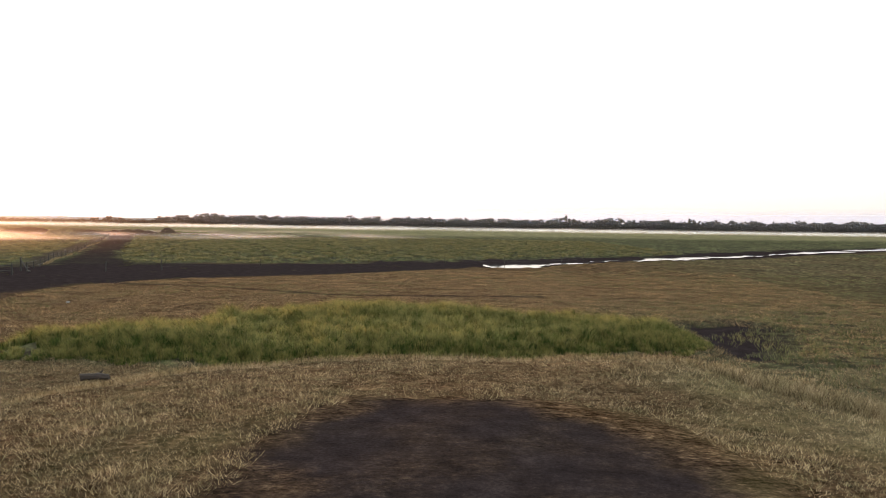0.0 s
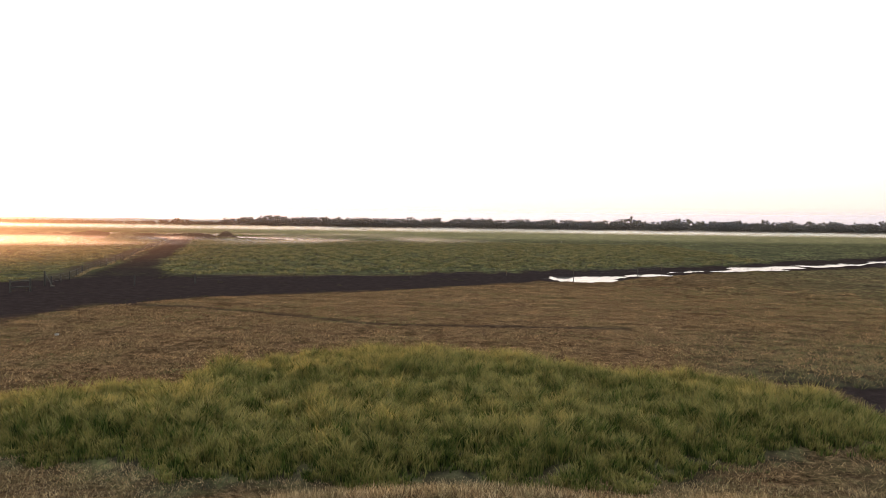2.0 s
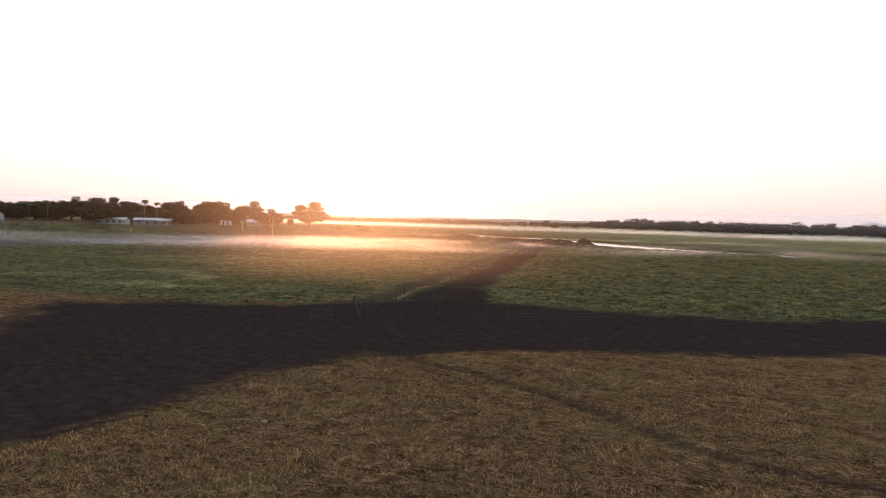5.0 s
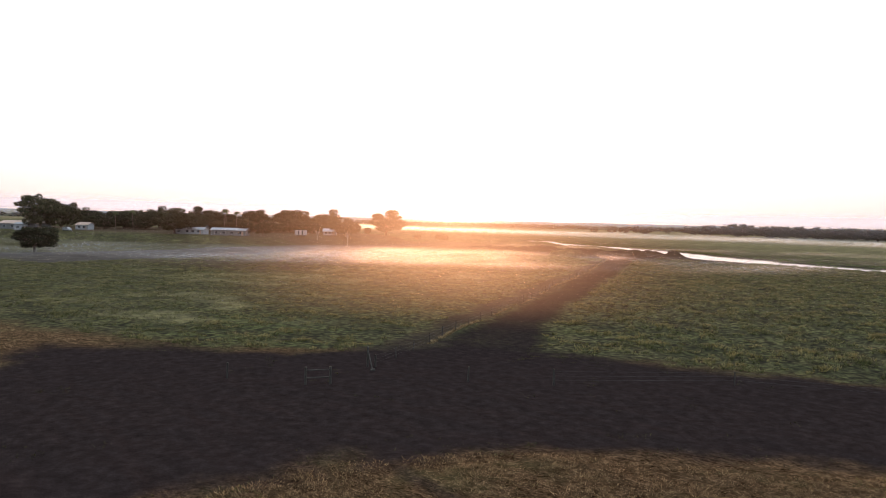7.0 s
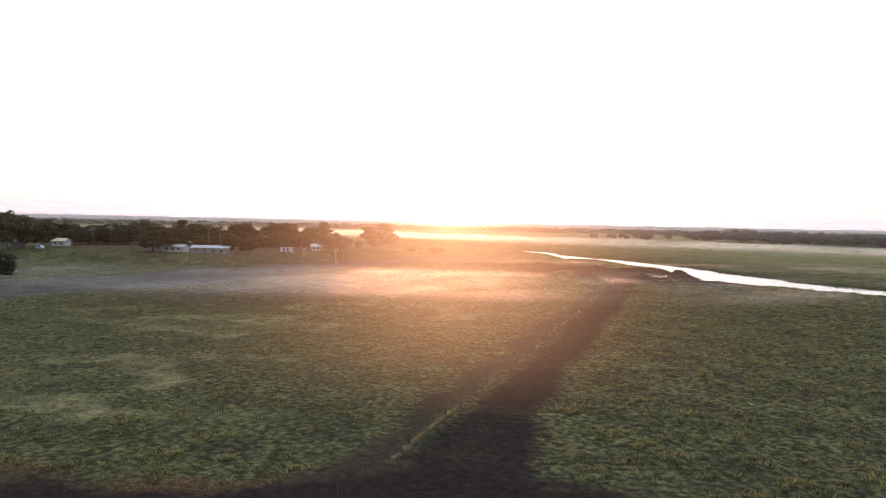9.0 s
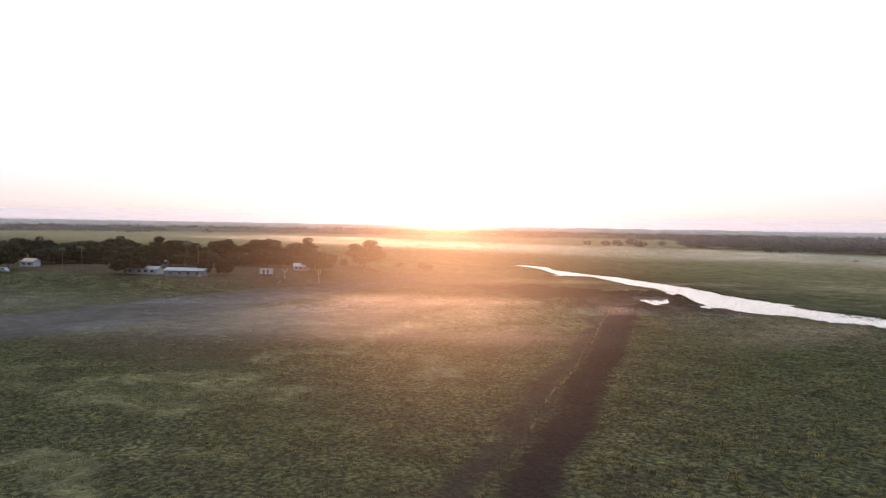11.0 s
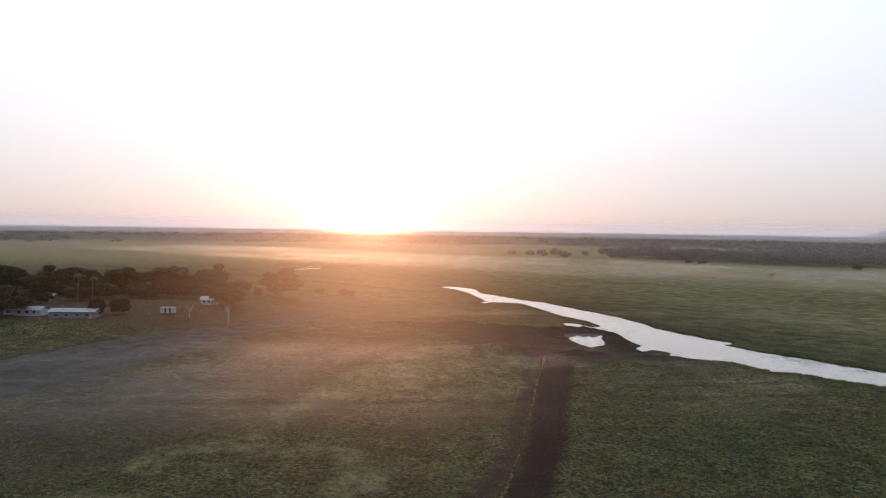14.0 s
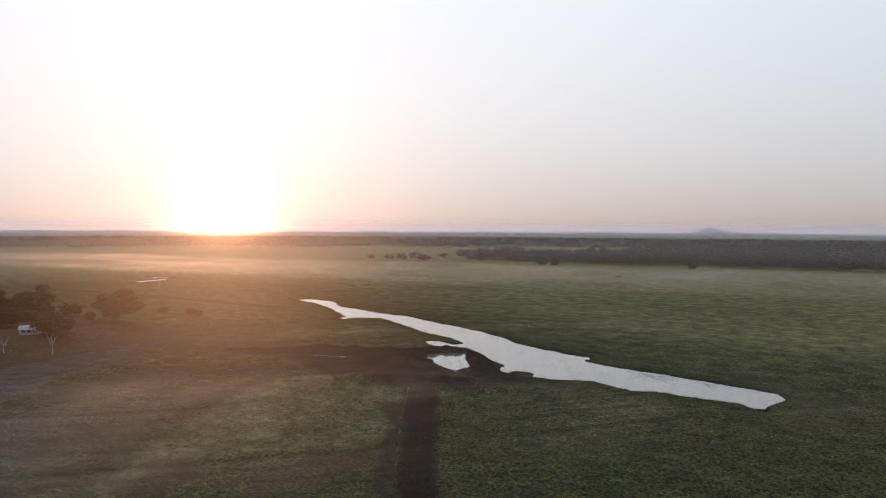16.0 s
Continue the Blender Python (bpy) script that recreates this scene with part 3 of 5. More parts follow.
def build_ground():
    xs = axis((-4950, -1500, 230), (-1500, -700, 50), (-700, -612, 6), (-612, -562, 2), (-562, -340, 6), (-340, -240, 2.2), (-240, -60, 1.0), (-60, 26, 0.6), (26, 110, 2.0), (110, 320, 6), (320, 1500, 60), (1500, 4950, 230))
    ys = axis((-4950, -300, 250), (-300, -20, 20), (-20, 4, 2), (4, 112, 0.5), (112, 290, 1.0), (290, 460, 1.6), (460, 780, 5), (780, 1500, 40), (1500, 4950, 200))
    x, y = (g.ravel() for g in np.meshgrid(xs, ys))
    z = height(x, y)
    nx, ny = len(xs), len(ys)
    i = (np.arange(ny - 1)[:, None] * nx + np.arange(nx - 1)).ravel()
    me = mesh_from("ground", np.c_[x, y, z], np.c_[i, i + 1, i + nx + 1, i + nx], GROUND, True)
    # what covers the ground, by place
    jx, jy = x + rough_field(x, y, 9, 31) * 4 + rough_field(x, y, 2.2, 33, 3) * 1.3, y + rough_field(x, y, 9, 32) * 4 + rough_field(x, y, 2.2, 34, 3) * 1.3
    verge = step(-1.2, 1.5, along(jx, jy, VERGE))
    mud = step(-2.0, 2.5, inside(jx, jy, MUD))
    mud = np.maximum(mud, step(-1.2, 1.5, along(0.6 * x + 0.4 * jx, 0.6 * y + 0.4 * jy, TRACK)) * (0.93 + 0.1 * rough_field(x, y, 5, 35)))
    mud = np.maximum(mud, step(-1.5, 1.5, along(jx, jy, DITCH)))
    mud = np.maximum(mud, step(-5, 3, inside(jx, jy, BANK)) * (0.62 + 0.5 * rough_field(x, y, 8, 36)))
    mud = np.maximum(mud, step(-1.5, 1.5, along(jx, jy, DYKE)) * (0.92 + 0.2 * rough_field(x, y, 5, 48)))
    for cx, cy, a, b, turn, h in SPOIL:
        mud = np.maximum(mud, step(-0.25, 0.15, blob(jx, jy, cx, cy, a, b, turn)) * (0.5 + 0.4 * rough_field(x, y, 4, 47)) * (0.3 if h < 1.25 else 1.0))
    mud = np.maximum(mud, step(-3.0, -0.5, wet(x, y)) * 0.75)
    mud = np.maximum(mud, step(-0.6, 0.15, along(x + rough_field(x, y, 4, 39) * 0.8, y, TRAIL)) * 0.62)
    mud = np.maximum(mud, verge * 0.55)
    mud = np.maximum(mud, 0.75 * step(-0.8, 0.8, along(jx, jy, [(-277, 165, 0.7), (-286, 188, 0.7), (-296, 222, 0.6), (-308, 270, 0.5), (-304, 315, 0.4)])))
    mud = np.maximum(mud, 0.5 * step(-0.8, 0.4, along(jx, jy, [(-148, 236, 0.5), (-171, 272, 0.5), (-198, 307, 0.5)])))
    mud = np.maximum(mud, 0.6 * step(-3, 2, along(jx, jy, [(-760, 480, 2), (-573, 503, 2), (-481, 497, 2), (-424, 489, 2.5), (-332, 478, 2)])))
    # trodden soil on the mound
    mud = np.maximum(mud, (0.95 + 0.25 * rough_field(x, y, 1.6, 44, 3)) * step(-1.0, 1.4, 1.6 * rough_field(x, y, 3.0, 45, 4) + inside(jx, jy, [(-5, -8), (-4.3, 13), (-4, 20), (-2.5, 22.2), (2, 22.4), (5.5, 20.8), (7.2, 17), (8, -8)])))
    # north of the mud lies the green plain
    edge_y = np.interp(jx, [-4000, -150, -80, -66, -43, 10, 46, 180, 400, 4000], [40, 66, 88, 101, 117, 146, 172, 292, 470, 1500])
    green = step(-3, 4, jy - edge_y)
    green = np.maximum(green, step(-1, 1.5, inside(jx, jy, PATCH)) * 0.95)
    off_mound = step(1.0, 1.1, np.hypot((x - 1) / 17.5, (y - 13) / 18.5))
    right = off_mound * (0.9 + 0.25 * rough_field(x, y, 12, 37)) * step(10, 17, x + rough_field(x, y, 10, 40) * 5) * step(80, 50, y)
    right = np.maximum(right, step(15, 55, x) * (0.6 + 0.4 * rough_field(x, y, 18, 37)))
    green = np.clip(np.maximum(green, right), 0, 1)
    green = np.maximum(green, step(-190, -260, x) * step(40, 80, y) * 0.85)
    silt = np.maximum(step(-3, 5, inside(jx, jy, SILT)) * 0.75, verge * 0.06)
    yard = step(-14, 10, inside(jx, jy, YARD)) * (0.8 + 0.2 * rough_field(x, y, 25, 38))
    yard = np.maximum(yard, verge * 0.55)
    yard = np.maximum(yard, 0.9 * np.maximum(step(-5, 3, inside(jx, jy, BANK)), step(-1.5, 1.5, along(jx, jy, DYKE))))
    # short brown grass, grazed thin
    for ring, bare, soft in GRAZED:
        yard = np.maximum(yard, bare * step(-soft * 0.5, soft * 0.7, inside(jx, jy, ring) + rough_field(x, y, 14, 55, 4) * soft * 0.7) * (0.85 + 0.3 * rough_field(x, y, 5, 56, 3)))
    left = step(0, 12, -(x + 66 + (y - 110) * 0.43)) * green
    p = rough_field(x * 0.8 + y * 0.6, (y * 0.8 - x * 0.6) * 2.2, 34, 41, 5)
    pale = step(0.10, 0.36, p) * left * step(330, 290, y) * step(-250, -200, x) * 0.10
    sward = np.max([along(jx, jy, s) for s in SWARDS], 0)
    pale = np.maximum(pale, 0.42 * step(-1.5, 2.0, sward + rough_field(x, y, 6, 46, 3) * 2.5) * green)
    pale = np.maximum(pale, 0.36 * step(-2, 3, inside(jx, jy, [(-205, 306), (-179, 331), (-157, 312), (-135, 254), (-149, 245), (-176, 218), (-199, 274)])))
    pale = np.maximum(pale, step(700, 1100, -x + 0.25 * y) * step(300, 600, y) * 0.55)
    rim = np.hypot((x - 1) / 17.5, (y - 13) / 18.5)
    pale = np.maximum(pale, 0.55 * step(0.45, 0.8, rim) * step(1.04, 0.98, rim) * step(5, 12, x + rough_field(x, y, 4, 53) * 3) * (0.7 + 0.5 * rough_field(x, y, 2.5, 54, 3)))
    # paler beyond the river: haze and backlight painted into the ground colour
    beyond = y - np.interp(x, [-2000, -430, -50, 400], [900, 585, 345, 420])
    pale = np.maximum(pale, np.clip(0.46 + 0.20 * rough_field(x * 0.5, y, 60, 49, 4), 0, 1) * step(0, 160, beyond))
    far = np.hypot(x + 40, y - 100)
    wood = step(1850, 2100, far + rough_field(x, y, 600, 42, 4) * 350) * 0.95
    wood = np.maximum(wood, step(1120, 1180, y + rough_field(x, y, 160, 43) * 40 - 0.0 * x) * step(-560, -420, x - (y - 1150) * 0.35))
    lush = step(-26, -4, wet(x, y)) * step(325, 340, y) * step(620, 560, y)
    wood = np.maximum(wood, 0.6 * lush * (0.7 + 0.5 * rough_field(x, y, 9, 50, 3)))
    for name, rgb in (("cover", (green, mud, silt)), ("cover2", (pale, yard, wood))):
        a = me.attributes.new(name, "FLOAT_COLOR", "POINT")
        a.data.foreach_set("color", np.c_[np.clip(np.stack(rgb, 1), 0, 1), np.ones(len(x))].astype(np.float32).ravel())
    return tagged(new("ground", me), "flat grazing plain with mown dry grass, dark mud and green pasture", "ground", kind="structure")


def water_sheet(name, rows, z, label):
    """Open water that fills a channel from bank to bank."""
    left, right = [], []
    for k, (px, py, w) in enumerate(rows):
        a, b = rows[max(k - 1, 0)], rows[min(k + 1, len(rows) - 1)]
        d = Vector((b[0] - a[0], b[1] - a[1])).normalized()
        left.append((px - d.y * (w + 14), py + d.x * (w + 14), z))
        right.append((px + d.y * (w + 14), py - d.x * (w + 14), z))
    n = len(rows)
    faces = [(k, k + 1, n + k + 1, n + k) for k in range(n - 1)]
    me = bpy.data.meshes.new(name)
    me.from_pydata(left + right, [], faces)
    me.materials.append(WATER)
    return tagged(new(name, me), label, "water", kind="structure")


def pool_sheet(cx, cy, a, b, turn, z):
    bm = bmesh.new()
    bmesh.ops.create_circle(bm, cap_ends=True, segments=24, radius=1.0, matrix=Matrix.Translation((cx, cy, z)) @ Matrix.Rotation(radians(turn), 4, "Z") @ Matrix.Diagonal((a + 8, b + 8, 1, 1)))
    me = bpy.data.meshes.new("water_pool")
    bm.to_mesh(me)
    bm.free()
    me.materials.append(WATER)
    return tagged(new("water_pool", me), "small still pool lying in the plain", "water", kind="structure")


ground = build_ground()
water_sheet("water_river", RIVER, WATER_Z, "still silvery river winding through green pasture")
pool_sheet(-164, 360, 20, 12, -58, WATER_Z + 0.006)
water_sheet("water_stream", STREAM, WATER_Z + 0.004, "shallow broken stream along the dark mud")
for k, pool in enumerate(POOLS):
    pool_sheet(*pool, WATER_Z + 0.004 * (k % 2 + 1) + 0.004)


# ---------------------------------------------------------------- distance
def build_ridge():
    """Low wooded country along the skyline, one ring, with a lone hill."""
    n, rows = 1600, 5
    th = np.linspace(0, 2 * math.pi, n, endpoint=False)
    top = 24 + 6 * rough_field(np.cos(th) * 4300, np.sin(th) * 4300, 700, 51, 6) + 3 * rough_field(np.cos(th) * 4300, np.sin(th) * 4300, 60, 52, 3)
    hill = math.atan2(4300 * math.cos(radians(HILL_AZ)), -4300 * math.sin(radians(HILL_AZ)))
    dth = (th - hill + math.pi) % (2 * math.pi) - math.pi
    top = top + 38 * np.exp(-np.abs(dth / 0.0135) ** 1.4)
    verts = []
    for k in range(rows):
        f = k / (rows - 1)
        r = 3900 + 750 * f
        verts.append(np.c_[np.cos(th) * r, np.sin(th) * r, -1 + (top + 1) * math.sin(f * math.pi / 2)])
    verts = np.concatenate(verts)
    a = np.arange(n)
    faces = np.concatenate([np.c_[k * n + a, k * n + (a + 1) % n, (k + 1) * n + (a + 1) % n, (k + 1) * n + a] for k in range(rows - 1)])
    return tagged(new("backdrop_ridge", mesh_from("backdrop_ridge", verts, faces, STONE, True)), "low wooded ridge and lone hill on the skyline", "backdrop", kind="structure")


HILL_AZ = 4.7
build_ridge()


def lumps(spots, seed, pieces, mat, name, label, flat=0.75, chunk=(0.15, 0.34)):
    """Tree crowns as heaps of leaf clumps: spots are rows of x, y, base, height, radius."""
    rng = np.random.default_rng(seed)
    corner = np.array([(1, 0, 0), (-1, 0, 0), (0, 1, 0), (0, -1, 0), (0, 0, 1), (0, 0, -1)], float)
    tri = np.array([(0, 2, 4), (2, 1, 4), (1, 3, 4), (3, 0, 4), (2, 0, 5), (1, 2, 5), (3, 1, 5), (0, 3, 5)])
    spots = np.asarray(spots, float)
    n = len(spots) * pieces
    s = np.repeat(spots, pieces, 0)
    d = rng.normal(size=(n, 3))
    d /= np.linalg.norm(d, axis=1)[:, None]
    r = rng.uniform(0.35, 1.0, n) ** 0.6
    mid = np.c_[s[:, 0] + d[:, 0] * r * s[:, 4], s[:, 1] + d[:, 1] * r * s[:, 4], s[:, 2] + s[:, 3] * (0.58 + d[:, 2] * r * 0.38)]
    size = s[:, 4] * rng.uniform(*chunk, n)
    v = corner[None] * rng.uniform(0.75, 1.1, (n, 6, 1)) * size[:, None, None] * np.array([1, 1, flat])
    turn = rng.uniform(0, 6.28, n)
    c, si = np.cos(turn)[:, None], np.sin(turn)[:, None]
    v = np.stack([v[..., 0] * c - v[..., 1] * si, v[..., 0] * si + v[..., 1] * c, v[..., 2]], -1) + mid[:, None]
    f = tri[None] + 6 * np.arange(n)[:, None, None]
    me = mesh_from(name, v.reshape(-1, 3), f.reshape(-1, 3), mat)
    return tagged(new(name, me), label, "trees", kind="stuff")


def build_woodland():
    rng = np.random.default_rng(5)
    front = []
    for _ in range(820):                                  # the edge of the wood beyond the river
        x = rng.uniform(-520, 900)
        y = np.interp(x, [-520, -425, -320, -200, 70, 900], [1190, 1160, 1130, 1120, 1090, 1000]) + abs(rng.normal()) * 38
        h = rng.uniform(12, 20) * (1.18 if rng.random() < 0.06 else 1)
        front.append((x, y, 0, h, h * rng.uniform(0.34, 0.5)))
    for cx, cy, h, r in ((-626, 1088, 9, 7), (-588, 1080, 9, 8), (-570, 1084, 11, 9), (-556, 1100, 14, 10), (-540, 1096, 9, 8), (-520, 1064, 11, 8), (-532, 1158, 10, 7), (-470, 1120, 10, 7), (-445, 1100, 8, 5), (-330, 1030, 9, 7), (-315, 1040, 8, 7), (-140, 1030, 9, 7), (-408, 1150, 15, 9), (-197, 866, 2, 3), (300, 1000, 7, 6), (430, 1010, 11, 9), (440, 1020, 8, 8)):
        front.append((cx, cy, 0, h, r))
    lumps(front, 6, 38, WOODLAND, "woodland_edge", "dark edge of open woodland beyond the pasture")
    deep = []
    for _ in range(5200):                                 # canopy behind it
        x, y = rng.uniform(-560, 1700), rng.uniform(1150, 2500)
        if x > -430 + (y - 1150) * 0.35 - 60:
            h = rng.uniform(10, 16)
            deep.append((x, y, -1, h, h * rng.uniform(0.5, 0.75)))
    for _ in range(2600):                                 # belts of trees far off over the plain
        a, r = radians(rng.uniform(-40, 82)), rng.choice([1950, 2250, 2700, 3200]) + rng.normal() * 60
        x, y = -40 - math.sin(a) * r, 100 + math.cos(a) * r
        if rough_field(np.array([x]), np.array([y]), 420, 61, 3)[0] > -0.22:
            h = rng.uniform(7, 12)
            deep.append((x, y, -1, h, h * rng.uniform(0.7, 1.2)))
    lumps(deep, 7, 6, WOODLAND, "woodland_canopy", "woodland canopy stretching to the horizon", 0.6, (0.3, 0.55))


build_woodland()


# ---------------------------------------------------------------- the homestead's trees
def tree_crown(rng, h, r, leaves, size):
    """Leaf clumps on a rounded dome of many heads, with gaps and a ragged skirt."""
    side, lop = rng.uniform(0, 6.28), rng.uniform(0.1, 0.26)
    heads = [(-r * 0.12 * math.cos(side), -r * 0.12 * math.sin(side), h * 0.55, r * 0.66, h * 0.29)]
    for k in range(22):
        a = k * 2.39996 + rng.uniform(-0.25, 0.25)
        up = 0.10 + 0.86 * (k + 0.5) / 22
        out = r * 0.78 * math.sqrt(max(0.05, 1 - (0.86 * up) ** 2)) * rng.uniform(0.85, 1.08)
        tall = 1 + lop * math.cos(a - side)
        heads.append((out * math.cos(a), out * math.sin(a), h * (0.36 + 0.50 * up * tall) * rng.uniform(0.9, 1.07), r * rng.uniform(0.17, 0.36), h * rng.uniform(0.06, 0.14)))
    for k in range(7):
        a, d = k * 0.9 + rng.uniform(-0.3, 0.3), r * rng.uniform(0.30, 0.66)
        heads.append((d * math.cos(a), d * math.sin(a), h * rng.uniform(0.22, 0.36), r * rng.uniform(0.22, 0.34), h * rng.uniform(0.08, 0.13)))
    heads = np.array(heads)
    share = heads[:, 3] ** 2
    share[0] *= 0.7
    pick = rng.choice(len(heads), leaves, p=share / share.sum())
    d = rng.normal(size=(leaves, 3))
    d /= np.linalg.norm(d, axis=1)[:, None]
    s = rng.uniform(0.45, 1.06, leaves) ** 0.5
    hd = heads[pick]
    mid = np.c_[hd[:, 0] + d[:, 0] * s * hd[:, 3], hd[:, 1] + d[:, 1] * s * hd[:, 3], hd[:, 2] + d[:, 2] * s * hd[:, 4]]
    u = rng.normal(size=(leaves, 3))
    u /= np.linalg.norm(u, axis=1)[:, None]
    v = np.cross(u, d)
    v /= np.linalg.norm(v, axis=1)[:, None] + 1e-6
    w = size * rng.uniform(0.6, 1.4, leaves)[:, None]
    quad = np.stack([mid - u * w, mid + v * w * 0.6, mid + u * w, mid - v * w * 0.6], 1)
    return quad.reshape(-1, 3), np.arange(leaves * 4).reshape(-1, 4), heads


def make_tree(seed, h=16.0, r=10.0, leaves=8500, size=0.40, label="broad dark-leaved shade tree at the homestead"):
    rng = np.random.default_rng(seed)
    root = tagged(new("tree"), label, "tree", "homestead trees")
    verts, faces, heads = tree_crown(rng, h, r, leaves, size)
    bm = bmesh.new()
    stick(bm, (0, 0, -0.4), (0.1, 0, h * 0.22), h * 0.042, h * 0.03, 9)
    for hx, hy, hz, *_ in heads[1::2]:
        k = (0.1 + hx * 0.42, hy * 0.42, h * 0.36)
        stick(bm, (0.1, 0, h * 0.2), k, h * 0.02, h * 0.013, 6)
        stick(bm, k, (hx * 0.9, hy * 0.9, hz), h * 0.013, h * 0.005, 5)
    part("trunk", bm, BARK, root, "grey bark trunk and limbs")
    crown = new("crown", mesh_from("crown", verts, faces, LEAVES))
    crown.parent = root
    return root


TREES = [(-368, 232, 12.9, 9.4), (-339, 257, 7.5, 3.4), (-339, 267, 7.9, 4.1), (-471, 250, 12.4, 10.5), (-465, 262, 13.2, 9.4), (-464, 276, 14.8, 8.7), (-452, 283, 12.6, 7.4), (-448, 294, 15.0, 8.6),
         (-440, 304, 12.2, 7.6), (-422, 305, 10.8, 6.6), (-427, 318, 15.2, 10.0), (-412, 336, 16.0, 11.4), (-400, 357, 15.4, 10.0), (-407, 283, 7.6, 6.2), (-443, 281, 7.3, 6.0)]
TREES += [(-405, 296, 9.0, 6.8), (-398, 310, 6.6, 5.4), (-388, 321, 9.6, 6.8), (-374, 326, 8.6, 6.2), (-334, 320, 10.2, 8.0), (-387, 311, 5.4, 3.8), (-346, 363, 15.5, 10.4), (-357, 357, 4.8, 2.4),
          (-376, 422, 3.8, 2.6), (-350, 417, 5.4, 2.7), (-344, 417, 4.3, 2.3), (-388, 345, 6.6, 5.2), (-424, 262, 6.5, 5.2), (-461, 255, 6.8, 7.0), (-416, 348, 10.8, 6.2)]
TREES += [(-419, 184, 20.0, 11.2), (-432, 202, 16.0, 7.6), (-277, 136, 9.5, 6.4), (-462, 228, 10.2, 5.8), (-543, 252, 13.5, 11.7), (-521, 230, 12.6, 10.8), (-466, 236, 9.4, 6.2), (-497, 262, 13.0, 11.0),
          (-505, 290, 13.8, 12.0), (-470, 318, 13.6, 11.0), (-445, 334, 12.4, 9.0), (-382, 366, 7.4, 5.4), (-430, 292, 6.4, 5.6), (-478, 242, 11.0, 8.4)]
# low growth that closes the belt beneath the taller crowns
under = random.Random(31)
for k in range(34):
    f = k / 33
    TREES.append((round(-474 + 84 * f + under.uniform(-7, 9), 1), round(244 + 108 * f + under.uniform(-7, 7), 1), under.uniform(4.5, 8.6), under.uniform(3.6, 6.2)))
TREES += [(-404, 265, 6.0, 4.2), (-409, 259, 5.0, 3.6), (-372, 341, 6.4, 4.4), (-363, 345, 5.2, 3.8)]
models = [make_tree(100 + k) for k in range(7)]
for k, (tx, ty, th, tr) in enumerate(TREES):
    spread = Matrix.Translation((tx, ty, float(height(np.array([tx * 1.0]), np.array([ty * 1.0]))[0]))) @ Matrix.Rotation(k * 2.4, 4, "Z") @ Matrix.Diagonal((tr / 8.6, tr / 9.0, th / 15.6, 1))
    if k < len(models):
        models[k].matrix_basis = spread
    else:
        t = copy_thing(models[k % len(models)], Matrix.Identity(4))
        t.matrix_basis = spread
        if th < 6 and ty > 400:
            tagged(t, "small rounded bush standing alone on brown soil")


# ---------------------------------------------------------------- houses and sheds
def window(parent, x, z, w, h, y, facing):
    root_bm = bmesh.new()
    t = 0.08
    for a, b, c, d in ((x - w / 2 - t, x + w / 2 + t, z - t, z), (x - w / 2 - t, x + w / 2 + t, z + h, z + h + t), (x - w / 2 - t, x - w / 2, z, z + h), (x + w / 2, x + w / 2 + t, z, z + h), (x - t / 2, x + t / 2, z, z + h)):
        box(root_bm, a, b, y - 0.05, y + 0.05, c, d)
    fr = part("window", root_bm, PAINT, parent, "white window frame")
    bm = bmesh.new()
    box(bm, x - w / 2, x + w / 2, y - 0.02 + facing * 0.005, y + 0.02 + facing * 0.005, z, z + h)
    part("pane", bm, PANE, fr)


